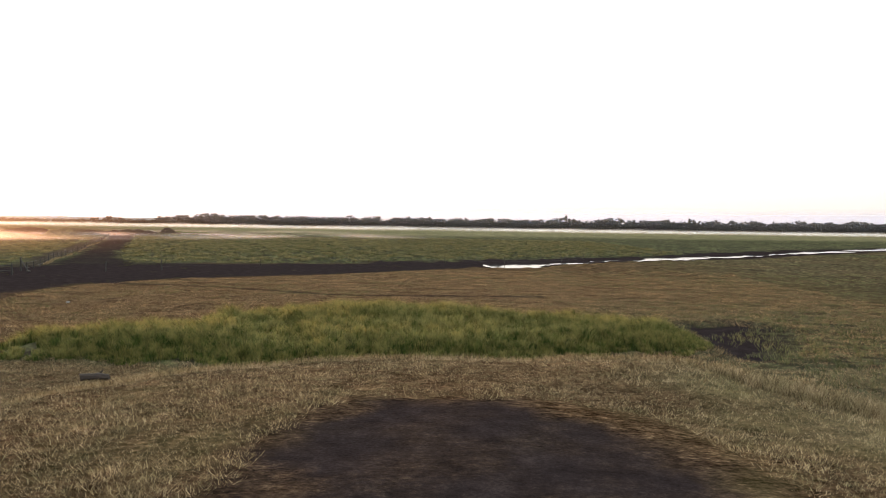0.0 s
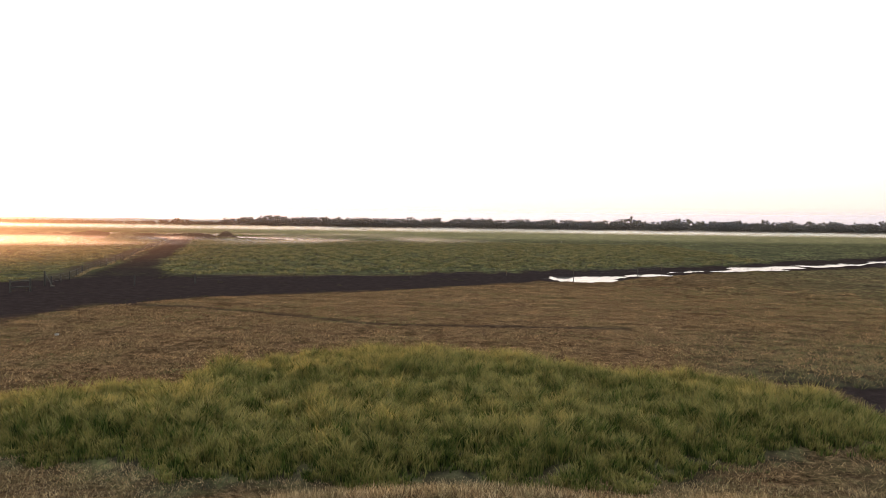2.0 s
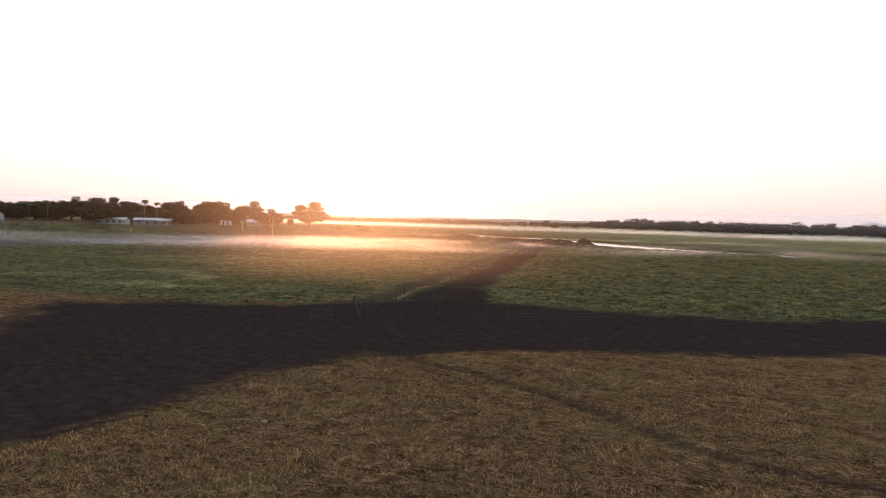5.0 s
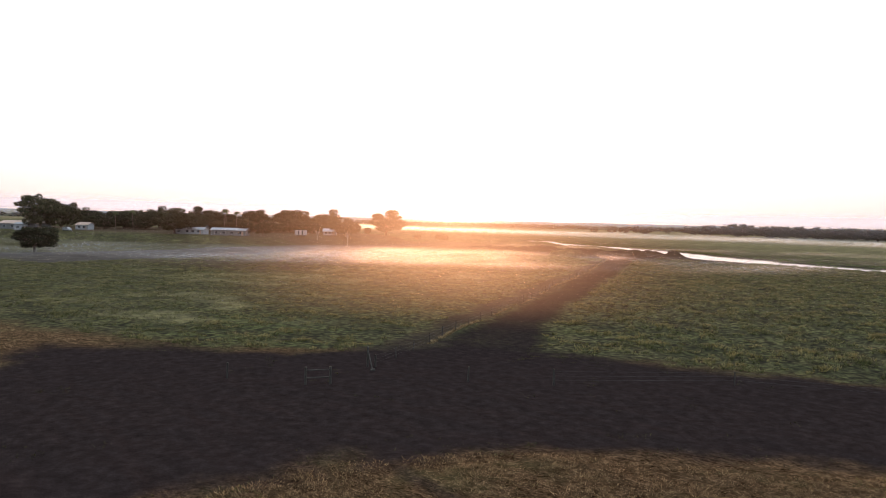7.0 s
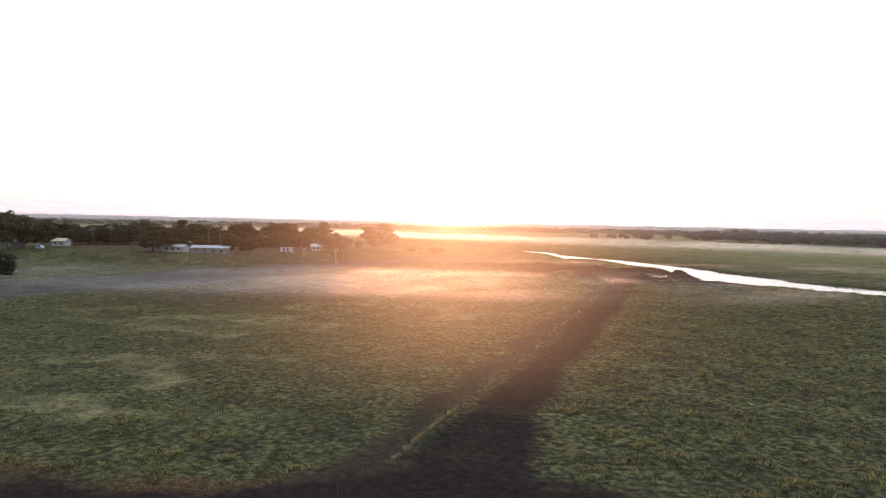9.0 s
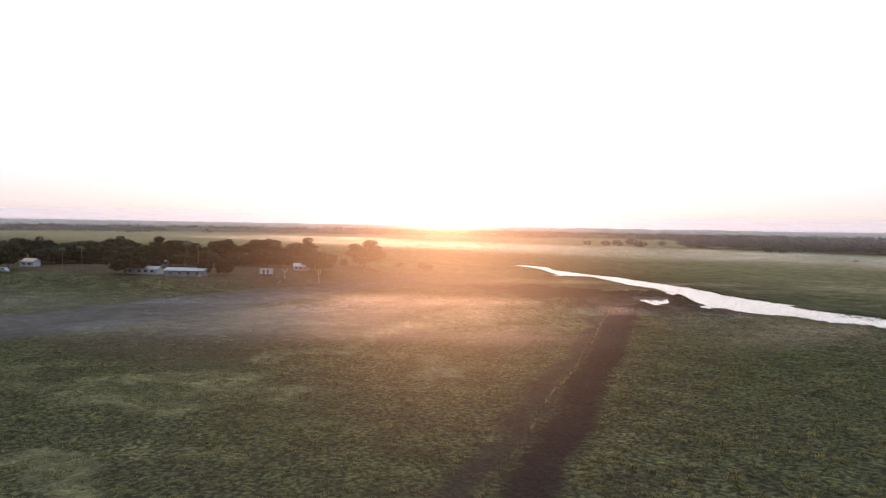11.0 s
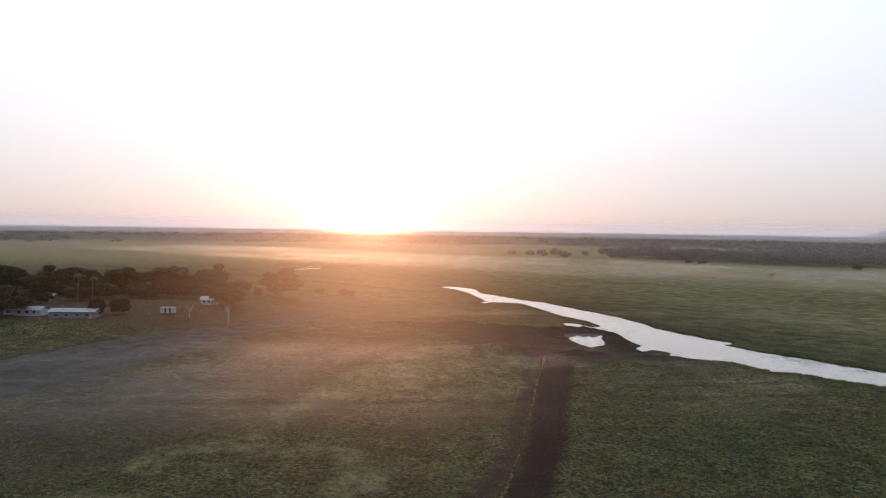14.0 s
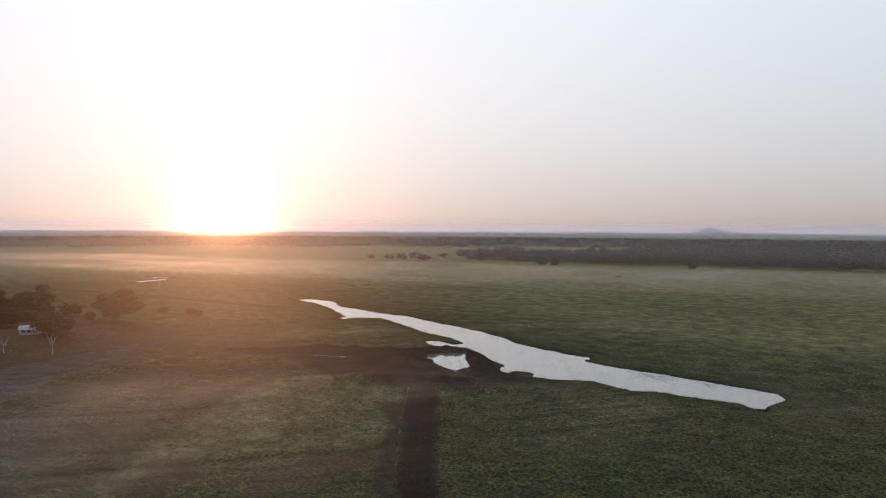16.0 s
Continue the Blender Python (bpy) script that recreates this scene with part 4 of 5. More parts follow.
def house(x, y, turn, w, d, wall_h, rise, walls, roof, label, windows=4, door=True, category="house"):
    """A low building with sheet roof; its long front looks along its own -y."""
    z0 = float(height(np.array([x * 1.0]), np.array([y * 1.0]))[0])
    root = tagged(new("house"), label, category)
    root.matrix_basis = pose(x, y, z0, 0, 0, turn)
    bm = bmesh.new()
    t = 0.15
    box(bm, -w / 2, w / 2, -d / 2, -d / 2 + t, -0.4, wall_h)
    box(bm, -w / 2, w / 2, d / 2 - t, d / 2, -0.4, wall_h)
    for s in (-1, 1):
        x0, x1 = sorted((s * w / 2, s * (w / 2 - t)))
        vs = [bm.verts.new((xx, yy, zz)) for xx in (x0, x1) for yy, zz in ((-d / 2 + t, -0.4), (d / 2 - t, -0.4), (d / 2 - t, wall_h), (0, wall_h + rise * (1 - 2 * t / d)), (-d / 2 + t, wall_h))]
        bm.faces.new(vs[:5]), bm.faces.new(vs[9:4:-1])
        for k in range(5):
            bm.faces.new((vs[k], vs[5 + k], vs[5 + (k + 1) % 5], vs[(k + 1) % 5]))
    bmesh.ops.recalc_face_normals(bm, faces=bm.faces)
    part("wall", bm, walls, root)
    o, th = 0.5, 0.06
    for s in (-1, 1):
        bm = bmesh.new()
        n = max(6, int(w / 0.8))
        slope = rise / (d / 2)
        for k in range(n):                             # ribbed sheets lapped side by side
            xa, xb = -w / 2 - o + (w + 2 * o) * k / n, -w / 2 - o + (w + 2 * o) * (k + 1) / n - 0.03
            lift = 0.02 * (k % 2)
            vs = [bm.verts.new(v) for v in ((xa, 0, wall_h + rise + lift + 0.05), (xb, 0, wall_h + rise + lift + 0.05), (xb, s * (d / 2 + o), wall_h - slope * o + lift + 0.05), (xa, s * (d / 2 + o), wall_h - slope * o + lift + 0.05))]
            up = [bm.verts.new(v.co + Vector((0, 0, th))) for v in vs]
            bm.faces.new(vs), bm.faces.new(up[::-1])
            for j in range(4):
                bm.faces.new((vs[j], up[j], up[(j + 1) % 4], vs[(j + 1) % 4]))
        bmesh.ops.recalc_face_normals(bm, faces=bm.faces)
        part("roof", bm, roof, root)
    for k in range(windows):
        window(root, -w / 2 + w * (k + 0.7) / (windows + 0.4), 1.0, min(1.5, w / windows * 0.5), 1.1, -d / 2 - 0.01, -1)
    if door:
        bm = bmesh.new()
        box(bm, w / 2 - 1.9, w / 2 - 1.0, -d / 2 - 0.04, -d / 2 + 0.02, 0, 2.05, 0.01)
        part("door", bm, DARK_TIN, root, "closed dark door")
    return root


house(-343, 250, 41, 18, 8, 2.8, 1.1, GREY_WALL, TIN, "long grey house with pale sheet roof under trees", 4)
house(-364, 242, 36, 11, 7, 2.5, 1.1, PAINT, TIN, "low white outbuilding with pale blue roof", 3)
house(-371, 237, 36, 5, 4, 1.6, 0.7, PAINT, TIN, "small white lean-to beside the outbuilding", 1, False, "shed")
house(-415, 272, 36, 9, 6, 2.5, 1.0, GREY_WALL, TIN, "grey house half hidden behind trees", 2)
house(-345, 317, 46, 7.5, 5.5, 2.4, 1.5, PAINT, TIN, "white farmhouse beneath a large shade tree", 3)
house(-449, 186, 30, 27, 8, 3.0, 1.5, GREY_WALL, DARK_TIN, "long weathered farm building with brown roof", 5)
house(-427, 179, 30, 8.5, 5.5, 3.2, 0.8, PAINT, TIN, "white shed beside the long farm building", 2, True, "shed")
house(-450, 218, 34, 8, 5.5, 2.9, 1.4, PAINT, DARK_TIN, "white cottage at the yard's far edge", 2)


def ground_z(x, y):
    return float(height(np.array([float(x)]), np.array([float(y)]))[0])


# ---------------------------------------------------------------- vehicles, dead tree, palms and poles of the homestead
def wheel(parent, x, y, r, w):
    bm = bmesh.new()
    stick(bm, (x, y - w / 2, r), (x, y + w / 2, r), r, r, 14)
    tyre = part("tyre", bm, RUBBER, parent, "black rubber tyre")
    bm = bmesh.new()
    stick(bm, (x, y - w / 2 - 0.02, r), (x, y + w / 2 + 0.02, r), r * 0.55, r * 0.55, 10)
    part("rim", bm, WIRE, tyre)


def trailer(x, y, turn):
    root = tagged(new("box_trailer"), "white ribbed box trailer parked on bare soil", "trailer")
    root.matrix_basis = pose(x, y, ground_z(x, y), 0, 0, turn)
    bm = bmesh.new()
    box(bm, -3.0, 3.0, -1.2, 1.2, 0.75, 3.2, 0.04)
    for k in range(9):
        box(bm, -2.9 + k * 0.7, -2.82 + k * 0.7, -1.24, 1.24, 0.8, 3.15)
    body = part("body", bm, PAINT, root, "white ribbed side panels")
    bm = bmesh.new()
    box(bm, -3.02, 3.02, -1.22, 1.22, 3.2, 3.27, 0.02)
    part("roof", bm, TIN, root)
    for k in (-1.0, 1.0):
        bm = bmesh.new()
        box(bm, k - 0.35, k + 0.35, -1.262, -1.242, 1.0, 2.9, 0.005)
        part("door", bm, PANE, body, "dark narrow door opening")
    for wx in (-1.6, 1.6):
        for wy in (-1.0, 1.0):
            wheel(root, wx, wy, 0.45, 0.3)
    return root


def van(x, y, turn):
    root = tagged(new("van"), "white van parked beside the farm building", "van")
    root.matrix_basis = pose(x, y, ground_z(x, y), 0, 0, turn)
    bm = bmesh.new()
    side = [(-2.4, 0.4), (2.3, 0.4), (2.4, 0.9), (2.2, 1.15), (1.5, 1.3), (0.9, 2.05), (0.6, 2.15), (-2.3, 2.15), (-2.4, 2.0)]
    a, b = [bm.verts.new((u, -0.95, v)) for u, v in side], [bm.verts.new((u, 0.95, v)) for u, v in side]
    bm.faces.new(a), bm.faces.new(b[::-1])
    for k in range(len(side)):
        bm.faces.new((a[k], b[k], b[(k + 1) % len(side)], a[(k + 1) % len(side)]))
    bmesh.ops.recalc_face_normals(bm, faces=bm.faces)
    bmesh.ops.bevel(bm, geom=list(bm.edges), offset=0.04, segments=1, affect="EDGES")
    part("body", bm, PAINT, root)
    for s in (-1, 1):
        bm = bmesh.new()
        box(bm, -0.1, 0.85, s * 0.955 - 0.01, s * 0.955 + 0.01, 1.35, 1.9)
        part("window", bm, PANE, root, "dark side window")
    for wx in (-1.5, 1.5):
        for wy in (-0.85, 0.85):
            wheel(root, wx, wy, 0.36, 0.24)
    return root


def dead_tree(x, y, h, label, seed):
    rng = random.Random(seed)
    root = tagged(new("dead_tree"), label, "tree")
    root.matrix_basis = pose(x, y, ground_z(x, y), 0, 0, 0)
    bm = bmesh.new()
    stick(bm, (0, 0, -0.3), (-0.3, 0.2, h * 0.45), 0.24, 0.17, 8)
    part("trunk", bm, DEAD_WOOD, root)
    for k in range(5):
        a, top = k * 1.3, rng.uniform(0.75, 1.0) * h
        elbow = Vector((-0.3 + 0.9 * math.cos(a), 0.2 + 0.9 * math.sin(a), h * rng.uniform(0.5, 0.65)))
        end = Vector((-0.3 + 2.0 * math.cos(a + 0.3), 0.2 + 2.0 * math.sin(a + 0.3), top))
        bm = bmesh.new()
        stick(bm, (-0.3, 0.2, h * 0.43), elbow, 0.2, 0.14, 6)
        stick(bm, elbow, end, 0.14, 0.04, 6)
        stick(bm, elbow, elbow + Vector((-0.8 * math.sin(a), 0.8 * math.cos(a), h * 0.18)), 0.09, 0.03, 5)
        part("limb", bm, DEAD_WOOD, root)
    return root


def palm(seed, h):
    rng = np.random.default_rng(seed)
    root = tagged(new("palm"), "tall palm rising above the homestead trees", "palm", "palms")
    bm = bmesh.new()
    p = Vector((0, 0, -0.3))
    for k in range(5):
        q = Vector((0.12 * k * k * 0.3, 0.05 * k, h * (k + 1) / 5))
        stick(bm, p, q, 0.24 - 0.02 * k, 0.22 - 0.02 * k, 8)
        p = q
    part("trunk", bm, BARK, root)
    for k in range(15):
        a, lift = k * 2.4, rng.uniform(-0.2, 1.0)
        verts, faces, n = [], [], 10
        for j in range(n + 1):
            f = j / n
            r = 3.2 * f
            z = lift * 2.6 * f - 3.2 * f * f
            c, s = math.cos(a), math.sin(a)
            w = 0.55 * math.sin(math.pi * min(1, f * 0.9 + 0.1)) + 0.03
            for side in (-1, 0, 1):
                verts.append((p.x + c * r - s * w * side, p.y + s * r + c * w * side, p.z + z - abs(side) * w * 0.5))
        for j in range(n):
            for e in range(2):
                i = j * 3 + e
                faces.append((i, i + 1, i + 4, i + 3))
        leaf = new("frond", mesh_from("frond", np.array(verts), np.array(faces), PALM_LEAF))
        leaf.parent = root
    return root


def utility_pole(x, y, h):
    root = tagged(new("utility_pole"), "slim timber utility pole among the trees", "pole")
    root.matrix_basis = pose(x, y, ground_z(x, y), 0, 0, 35)
    bm = bmesh.new()
    stick(bm, (0, 0, -0.5), (0, 0, h), 0.16, 0.11, 8)
    part("pole", bm, POST_WOOD, root)
    bm = bmesh.new()
    box(bm, -1.1, 1.1, -0.14, -0.06, h - 0.7, h - 0.58, 0.01)
    arm = part("crossarm", bm, POST_WOOD, root)
    for k in (-1.0, -0.5, 0.5, 1.0):
        bm = bmesh.new()
        stick(bm, (k, -0.1, h - 0.58), (k, -0.1, h - 0.44), 0.05, 0.03, 6)
        part("insulator", bm, PAINT, arm)
    return root


trailer(-323, 280, 42)
van(-410, 194, 20)
dead_tree(-312, 303, 8.8, "bleached leafless dead tree on bare soil", 9)
dead_tree(-318, 287, 6.2, "small bare grey tree beside the box trailer", 12)
first_palm = palm(3, 15.5)
first_palm.matrix_basis = pose(-400, 280, ground_z(-400, 280)) @ Matrix.Scale(0.9, 4)
for px, py, s, turn in ((-392, 283, 0.8, 70), (-419, 223, 0.7, 150), (-415, 231, 0.76, 220)):
    copy_thing(first_palm, Matrix.Identity(4)).matrix_basis = Matrix.Translation((px, py, ground_z(px, py))) @ Matrix.Rotation(radians(turn), 4, "Z") @ Matrix.Scale(s, 4)
utility_pole(-423, 295, 13.5)


# ---------------------------------------------------------------- fences
def fence(line, spacing, label, height_m=1.25, jitter=3):
    """Rough posts along a line, strung with three wires."""
    rng = random.Random(jitter)
    root = tagged(new("fence"), label, "fence", "stock fences")
    spots = []
    for (ax, ay), (bx, by) in zip(line, line[1:]):
        n = max(1, round(math.hypot(bx - ax, by - ay) / spacing))
        spots += [(ax + (bx - ax) * k / n + rng.uniform(-0.15, 0.15), ay + (by - ay) * k / n + rng.uniform(-0.15, 0.15)) for k in range(n)]
    spots.append(line[-1])
    tops = []
    for k, (px, py) in enumerate(spots):
        z, h = ground_z(px, py), height_m * rng.uniform(0.9, 1.12)
        lean = Vector((rng.uniform(-0.06, 0.06), rng.uniform(-0.06, 0.06), 0))
        bm = bmesh.new()
        r = 0.10 if k % 4 == 0 else 0.065
        stick(bm, (px, py, z - 0.4), Vector((px, py, z + h)) + lean, r, r * 0.85, 7)
        part("post", bm, POST_WOOD, root)
        tops.append((Vector((px, py, z)), lean))
    for f in (0.35, 0.62, 0.9):
        bm = bmesh.new()
        for (a, la), (b, lb) in zip(tops, tops[1:]):
            p, q = a + la * f + Vector((0.07, 0, height_m * f)), b + lb * f + Vector((0.07, 0, height_m * f))
            m = (p + q) / 2 - Vector((0, 0, 0.03))
            stick(bm, p, m, 0.006, 0.006, 3)
            stick(bm, m, q, 0.006, 0.006, 3)
        part("wire", bm, WIRE, root, "sagging fence wire")
    return root


def strainer(x, y, turn, w):
    """Two stout posts joined by rails."""
    root = tagged(new("fence_strainer"), "two weathered posts joined by timber rails", "fence", "stock fences")
    root.matrix_basis = pose(x, y, ground_z(x, y), 0, 0, turn)
    for s in (-1, 1):
        bm = bmesh.new()
        stick(bm, (s * w / 2, 0, -0.4), (s * w / 2, 0.02 * s, 1.5), 0.11, 0.10, 8)
        part("post", bm, POST_WOOD, root)
    for z in (0.55, 1.2):
        bm = bmesh.new()
        stick(bm, (-w / 2, 0, z), (w / 2, 0, z + 0.05), 0.06, 0.05, 6)
        part("rail", bm, POST_WOOD, root)
    return root


fence(FENCE_LINE, 5.6, "old wire fence with leaning timber posts beside a dark track")
fence([(-44, 103.5), (-33, 116), (-18, 123), (-3, 130.5), (8, 137), (20, 145), (32, 164), (42, 172), (58, 190)], 12, "sparse wire fence crossing dark mud and shallow water", 1.35, 5)
strainer(-57.8, 88.4, 55, 2.1)


def brace_post(x, y, turn):
    """A stout end post held by a slanting stay."""
    root = tagged(new("brace_post"), "stout dark fence post held by a slanting stay", "fence", "stock fences")
    root.matrix_basis = pose(x, y, ground_z(x, y), 0, 0, turn)
    bm = bmesh.new()
    part("post", stick(bm, (0, 0, -0.4), (0.03, 0, 1.9), 0.12, 0.10, 9), POST_WOOD, root)
    bm = bmesh.new()
    part("stay", stick(bm, (0.05, 0, 1.55), (1.9, 0.1, 0.0), 0.06, 0.055, 7), POST_WOOD, root, "slanting timber stay")
    bm = bmesh.new()
    part("foot_block", box(bm, 1.75, 2.1, -0.12, 0.3, -0.1, 0.14, 0.02), POST_WOOD, root)
    return root


brace_post(-60.7, 96.6, -30)
for k, (px, py) in enumerate(((-65, 84), (-174, 137), (-175, 141.5), (-50, 99))):
    lone = tagged(new("fence_post"), "lone weathered fence post in open ground", "post", "lone posts")
    lone.matrix_basis = pose(px, py, ground_z(px, py), 0, 3, 20 * k)
    bm = bmesh.new()
    stick(bm, (0, 0, -0.3), (0, 0, 1.4), 0.09, 0.075, 7)
    part("post", bm, POST_WOOD, lone)


def lick_tub(x, y):
    """An open feed tub."""
    root = tagged(new("lick_tub"), "small grubby white feed tub on dry grass", "tub")
    root.matrix_basis = pose(x, y, ground_z(x, y) - 0.02, 0, 0, 20) @ Matrix.Scale(0.6, 4)
    bm = bmesh.new()
    bmesh.ops.create_cone(bm, cap_ends=False, segments=16, radius1=0.2, radius2=0.26, depth=0.22, matrix=Matrix.Translation((0, 0, 0.11)))
    bmesh.ops.solidify(bm, geom=list(bm.faces), thickness=0.015)
    bmesh.ops.create_circle(bm, cap_ends=True, segments=16, radius=0.2, matrix=Matrix.Translation((0, 0, 0.03)))
    part("shell", bm, LITTER_WHITE, root)
    bm = bmesh.new()
    bmesh.ops.create_circle(bm, cap_ends=True, segments=16, radius=0.225, matrix=Matrix.Translation((0, 0, 0.15)))
    part("feed", bm, BARK, root, "dark feed inside the tub")
    return root


lick_tub(-33.3, 59.9)


def fallen_log(x, y, turn, length):
    """A short weathered log with a knot and split ends, added in place of a dark reddish patch."""
    root = tagged(new("fallen_log"), "short dark log added for a dark patch in dry grass", "log")
    root.matrix_basis = pose(x, y, ground_z(x, y), 0, 0, turn)
    rng = random.Random(31)
    bm = bmesh.new()
    stick(bm, (-length / 2, 0, 0.13), (length * 0.1, 0.05, 0.15), 0.17, 0.15, 10)
    stick(bm, (length * 0.06, 0.04, 0.15), (length / 2, -0.04, 0.12), 0.155, 0.11, 10)
    for v in bm.verts:
        v.co += Vector((rng.uniform(-0.05, 0.05), rng.uniform(-0.02, 0.02), rng.uniform(-0.02, 0.02)))
    part("trunk", bm, DARK_BARK, root)
    bm = bmesh.new()
    stick(bm, (0.15, 0.05, 0.2), (0.3, 0.15, 0.42), 0.07, 0.03, 7)
    part("branch_stub", bm, DARK_BARK, root)
    return root


fallen_log(-15.6, 30.8, 12, 1.2)


# ---------------------------------------------------------------- grass
def blades(name, label, x, y, z, tall, wide, lean, mat, seed, count, spread, segments=2):
    """Tufts of grass at x, y: count blades each, of the given height, width and lean."""
    rng = np.random.default_rng(seed)
    n = len(x) * count
    x, y, z, tall = (np.repeat(v, count) for v in (x, y, z, tall))
    a, r = rng.uniform(0, 2 * math.pi, n), spread * np.sqrt(rng.random(n))
    bx, by = x + r * np.cos(a), y + r * np.sin(a)
    h = tall * rng.uniform(0.55, 1.15, n)
    out = a + rng.normal(0, 0.7, n)
    d = h * lean * rng.uniform(0.3, 1.3, n)
    w = wide * rng.uniform(0.6, 1.3, n) / 2
    face = rng.uniform(0, 2 * math.pi, n)
    cx, cy = np.cos(face) * w, np.sin(face) * w
    if segments == 1:
        v = np.stack([np.c_[bx - cx, by - cy, z - 0.03], np.c_[bx + cx, by + cy, z - 0.03], np.c_[bx + np.cos(out) * d, by + np.sin(out) * d, z + h]], 1)
        f = np.arange(3 * n).reshape(-1, 3)
    else:
        mx, my, mz = bx + np.cos(out) * d * 0.35, by + np.sin(out) * d * 0.35, z + h * 0.62
        v = np.stack([np.c_[bx - cx, by - cy, z - 0.03], np.c_[bx + cx, by + cy, z - 0.03], np.c_[mx + cx * 0.8, my + cy * 0.8, mz], np.c_[mx - cx * 0.8, my - cy * 0.8, mz],
                      np.c_[bx + np.cos(out) * d, by + np.sin(out) * d, z + h * 0.97]], 1)
        i = 5 * np.arange(n)[:, None]
        f = np.concatenate([i + (0, 1, 2), i + (0, 2, 3), i + (3, 2, 4)])
    me = mesh_from(name, v.reshape(-1, 3), f, mat)
    tip = np.tile((0.0, 0.0, 1.0) if segments == 1 else (0.0, 0.0, 0.45, 0.45, 1.0), n)
    me.attributes.new("tip", "FLOAT", "POINT").data.foreach_set("value", tip.astype(np.float32))
    return tagged(new(name, me), label, "grass", kind="stuff")


def scatter(seed, n, x0, x1, y0, y1):
    rng = np.random.default_rng(seed)
    return rng.uniform(x0, x1, n), rng.uniform(y0, y1, n)


def tall_grass():
    x, y = scatter(71, 62000, -27, 18, 31, 58)
    d = inside(x, y, PATCH) + rough_field(x, y, 3, 72) * 1.8
    clump = 0.55 * rough_field(x, y, 2.6, 73, 3) + 0.75 * rough_field(x, y, 0.8, 69, 2)
    k = (d > -0.3) & (clump > -0.36)
    x, y, d, clump = x[k], y[k], d[k], clump[k]
    tall = (0.50 + 0.85 * clump + 0.25 * rough_field(x, y, 0.4, 70, 2)) * step(-0.5, 1.4, d) + 0.22
    blades("tall_grass", "dense patch of tall green grass behind the mound", x, y, height(x, y), np.clip(tall, 0.12, 1.5), 0.040, 0.55, TALL_GRASS, 74, 8, 0.15)


def mound_grass():
    x, y = scatter(75, 60000, -24, 22, 4, 36)
    bare = inside(x, y, [(-5, -8), (-4.3, 13), (-4, 20), (-2.5, 22.2), (2, 22.4), (5.5, 20.8), (7.2, 17), (8, -8)]) + rough_field(x, y, 2.5, 76) * 1.6
    keep = (bare < 0) & (inside(x, y, PATCH) < 0.4)
    x, y = x[keep], y[keep]
    z = height(x, y)
    rim = np.abs(np.hypot((x - 1) / 17.5, (y - 13) / 18.5) - 0.99)
    tall = 0.05 + 0.09 * np.clip(rough_field(x, y, 3, 77, 3) + 0.4, 0, 1)
    blades("mound_dry_grass", "matted bleached dry grass on the mound", x, y, z, tall, 0.024, 1.7, STRAW, 78, 7, 0.25, 1)
    k = (rim < 0.05 + 0.05 * step(6, 13, x) + 0.04 * rough_field(x, y, 4, 76, 2)) & (y > 10)
    blades("mound_rim_grass", "pale dry grass standing along the mound's edge", x[k], y[k], z[k], 0.26 + 0.16 * step(4, 14, x[k]), 0.018, 0.8, STRAW, 77, 9, 0.22, 1)


def meadow_straw():
    x, y = scatter(79, 80000, -48, 40, 30, 112)
    keep = (inside(x, y, MUD) < -0.5) & (inside(x, y, PATCH) < 0) & (along(x, y, DITCH) < 0.5) & (along(x, y, TRAIL) < -0.5) & (rough_field((x * 0.99 - y * 0.14) * 0.22, x * 0.14 + y * 0.99, 1.6, 81, 2) > -0.45)
    x, y = x[keep], y[keep]
    tall = 0.09 + 0.14 * np.clip(rough_field(x, y, 2.5, 80, 3) + 0.3, 0, 1)
    blades("meadow_straw", "mown dry straw lying in rows over the meadow", x, y, height(x, y), tall * 0.85, 0.036, 1.5, MEADOW_STRAW, 82, 8, 0.36, 1)
    x, y = scatter(83, 26000, -48, 60, 14, 112)
    keep = (inside(x, y, MUD) < -0.5) & (inside(x, y, PATCH) < 0) & (rough_field(x, y, 7, 84) > 0.18 - 0.5 * step(8, 22, x)) & (np.hypot((x - 1) / 17.5, (y - 13) / 18.5) > 1.1)
    x, y = x[keep], y[keep]
    blades("meadow_regrowth", "thin olive regrowth among the straw", x, y, height(x, y), 0.14 + 0.22 * step(12, 20, x) * step(70, 45, y), 0.055, 0.8, TUSSOCK, 85, 5, 0.2, 1)


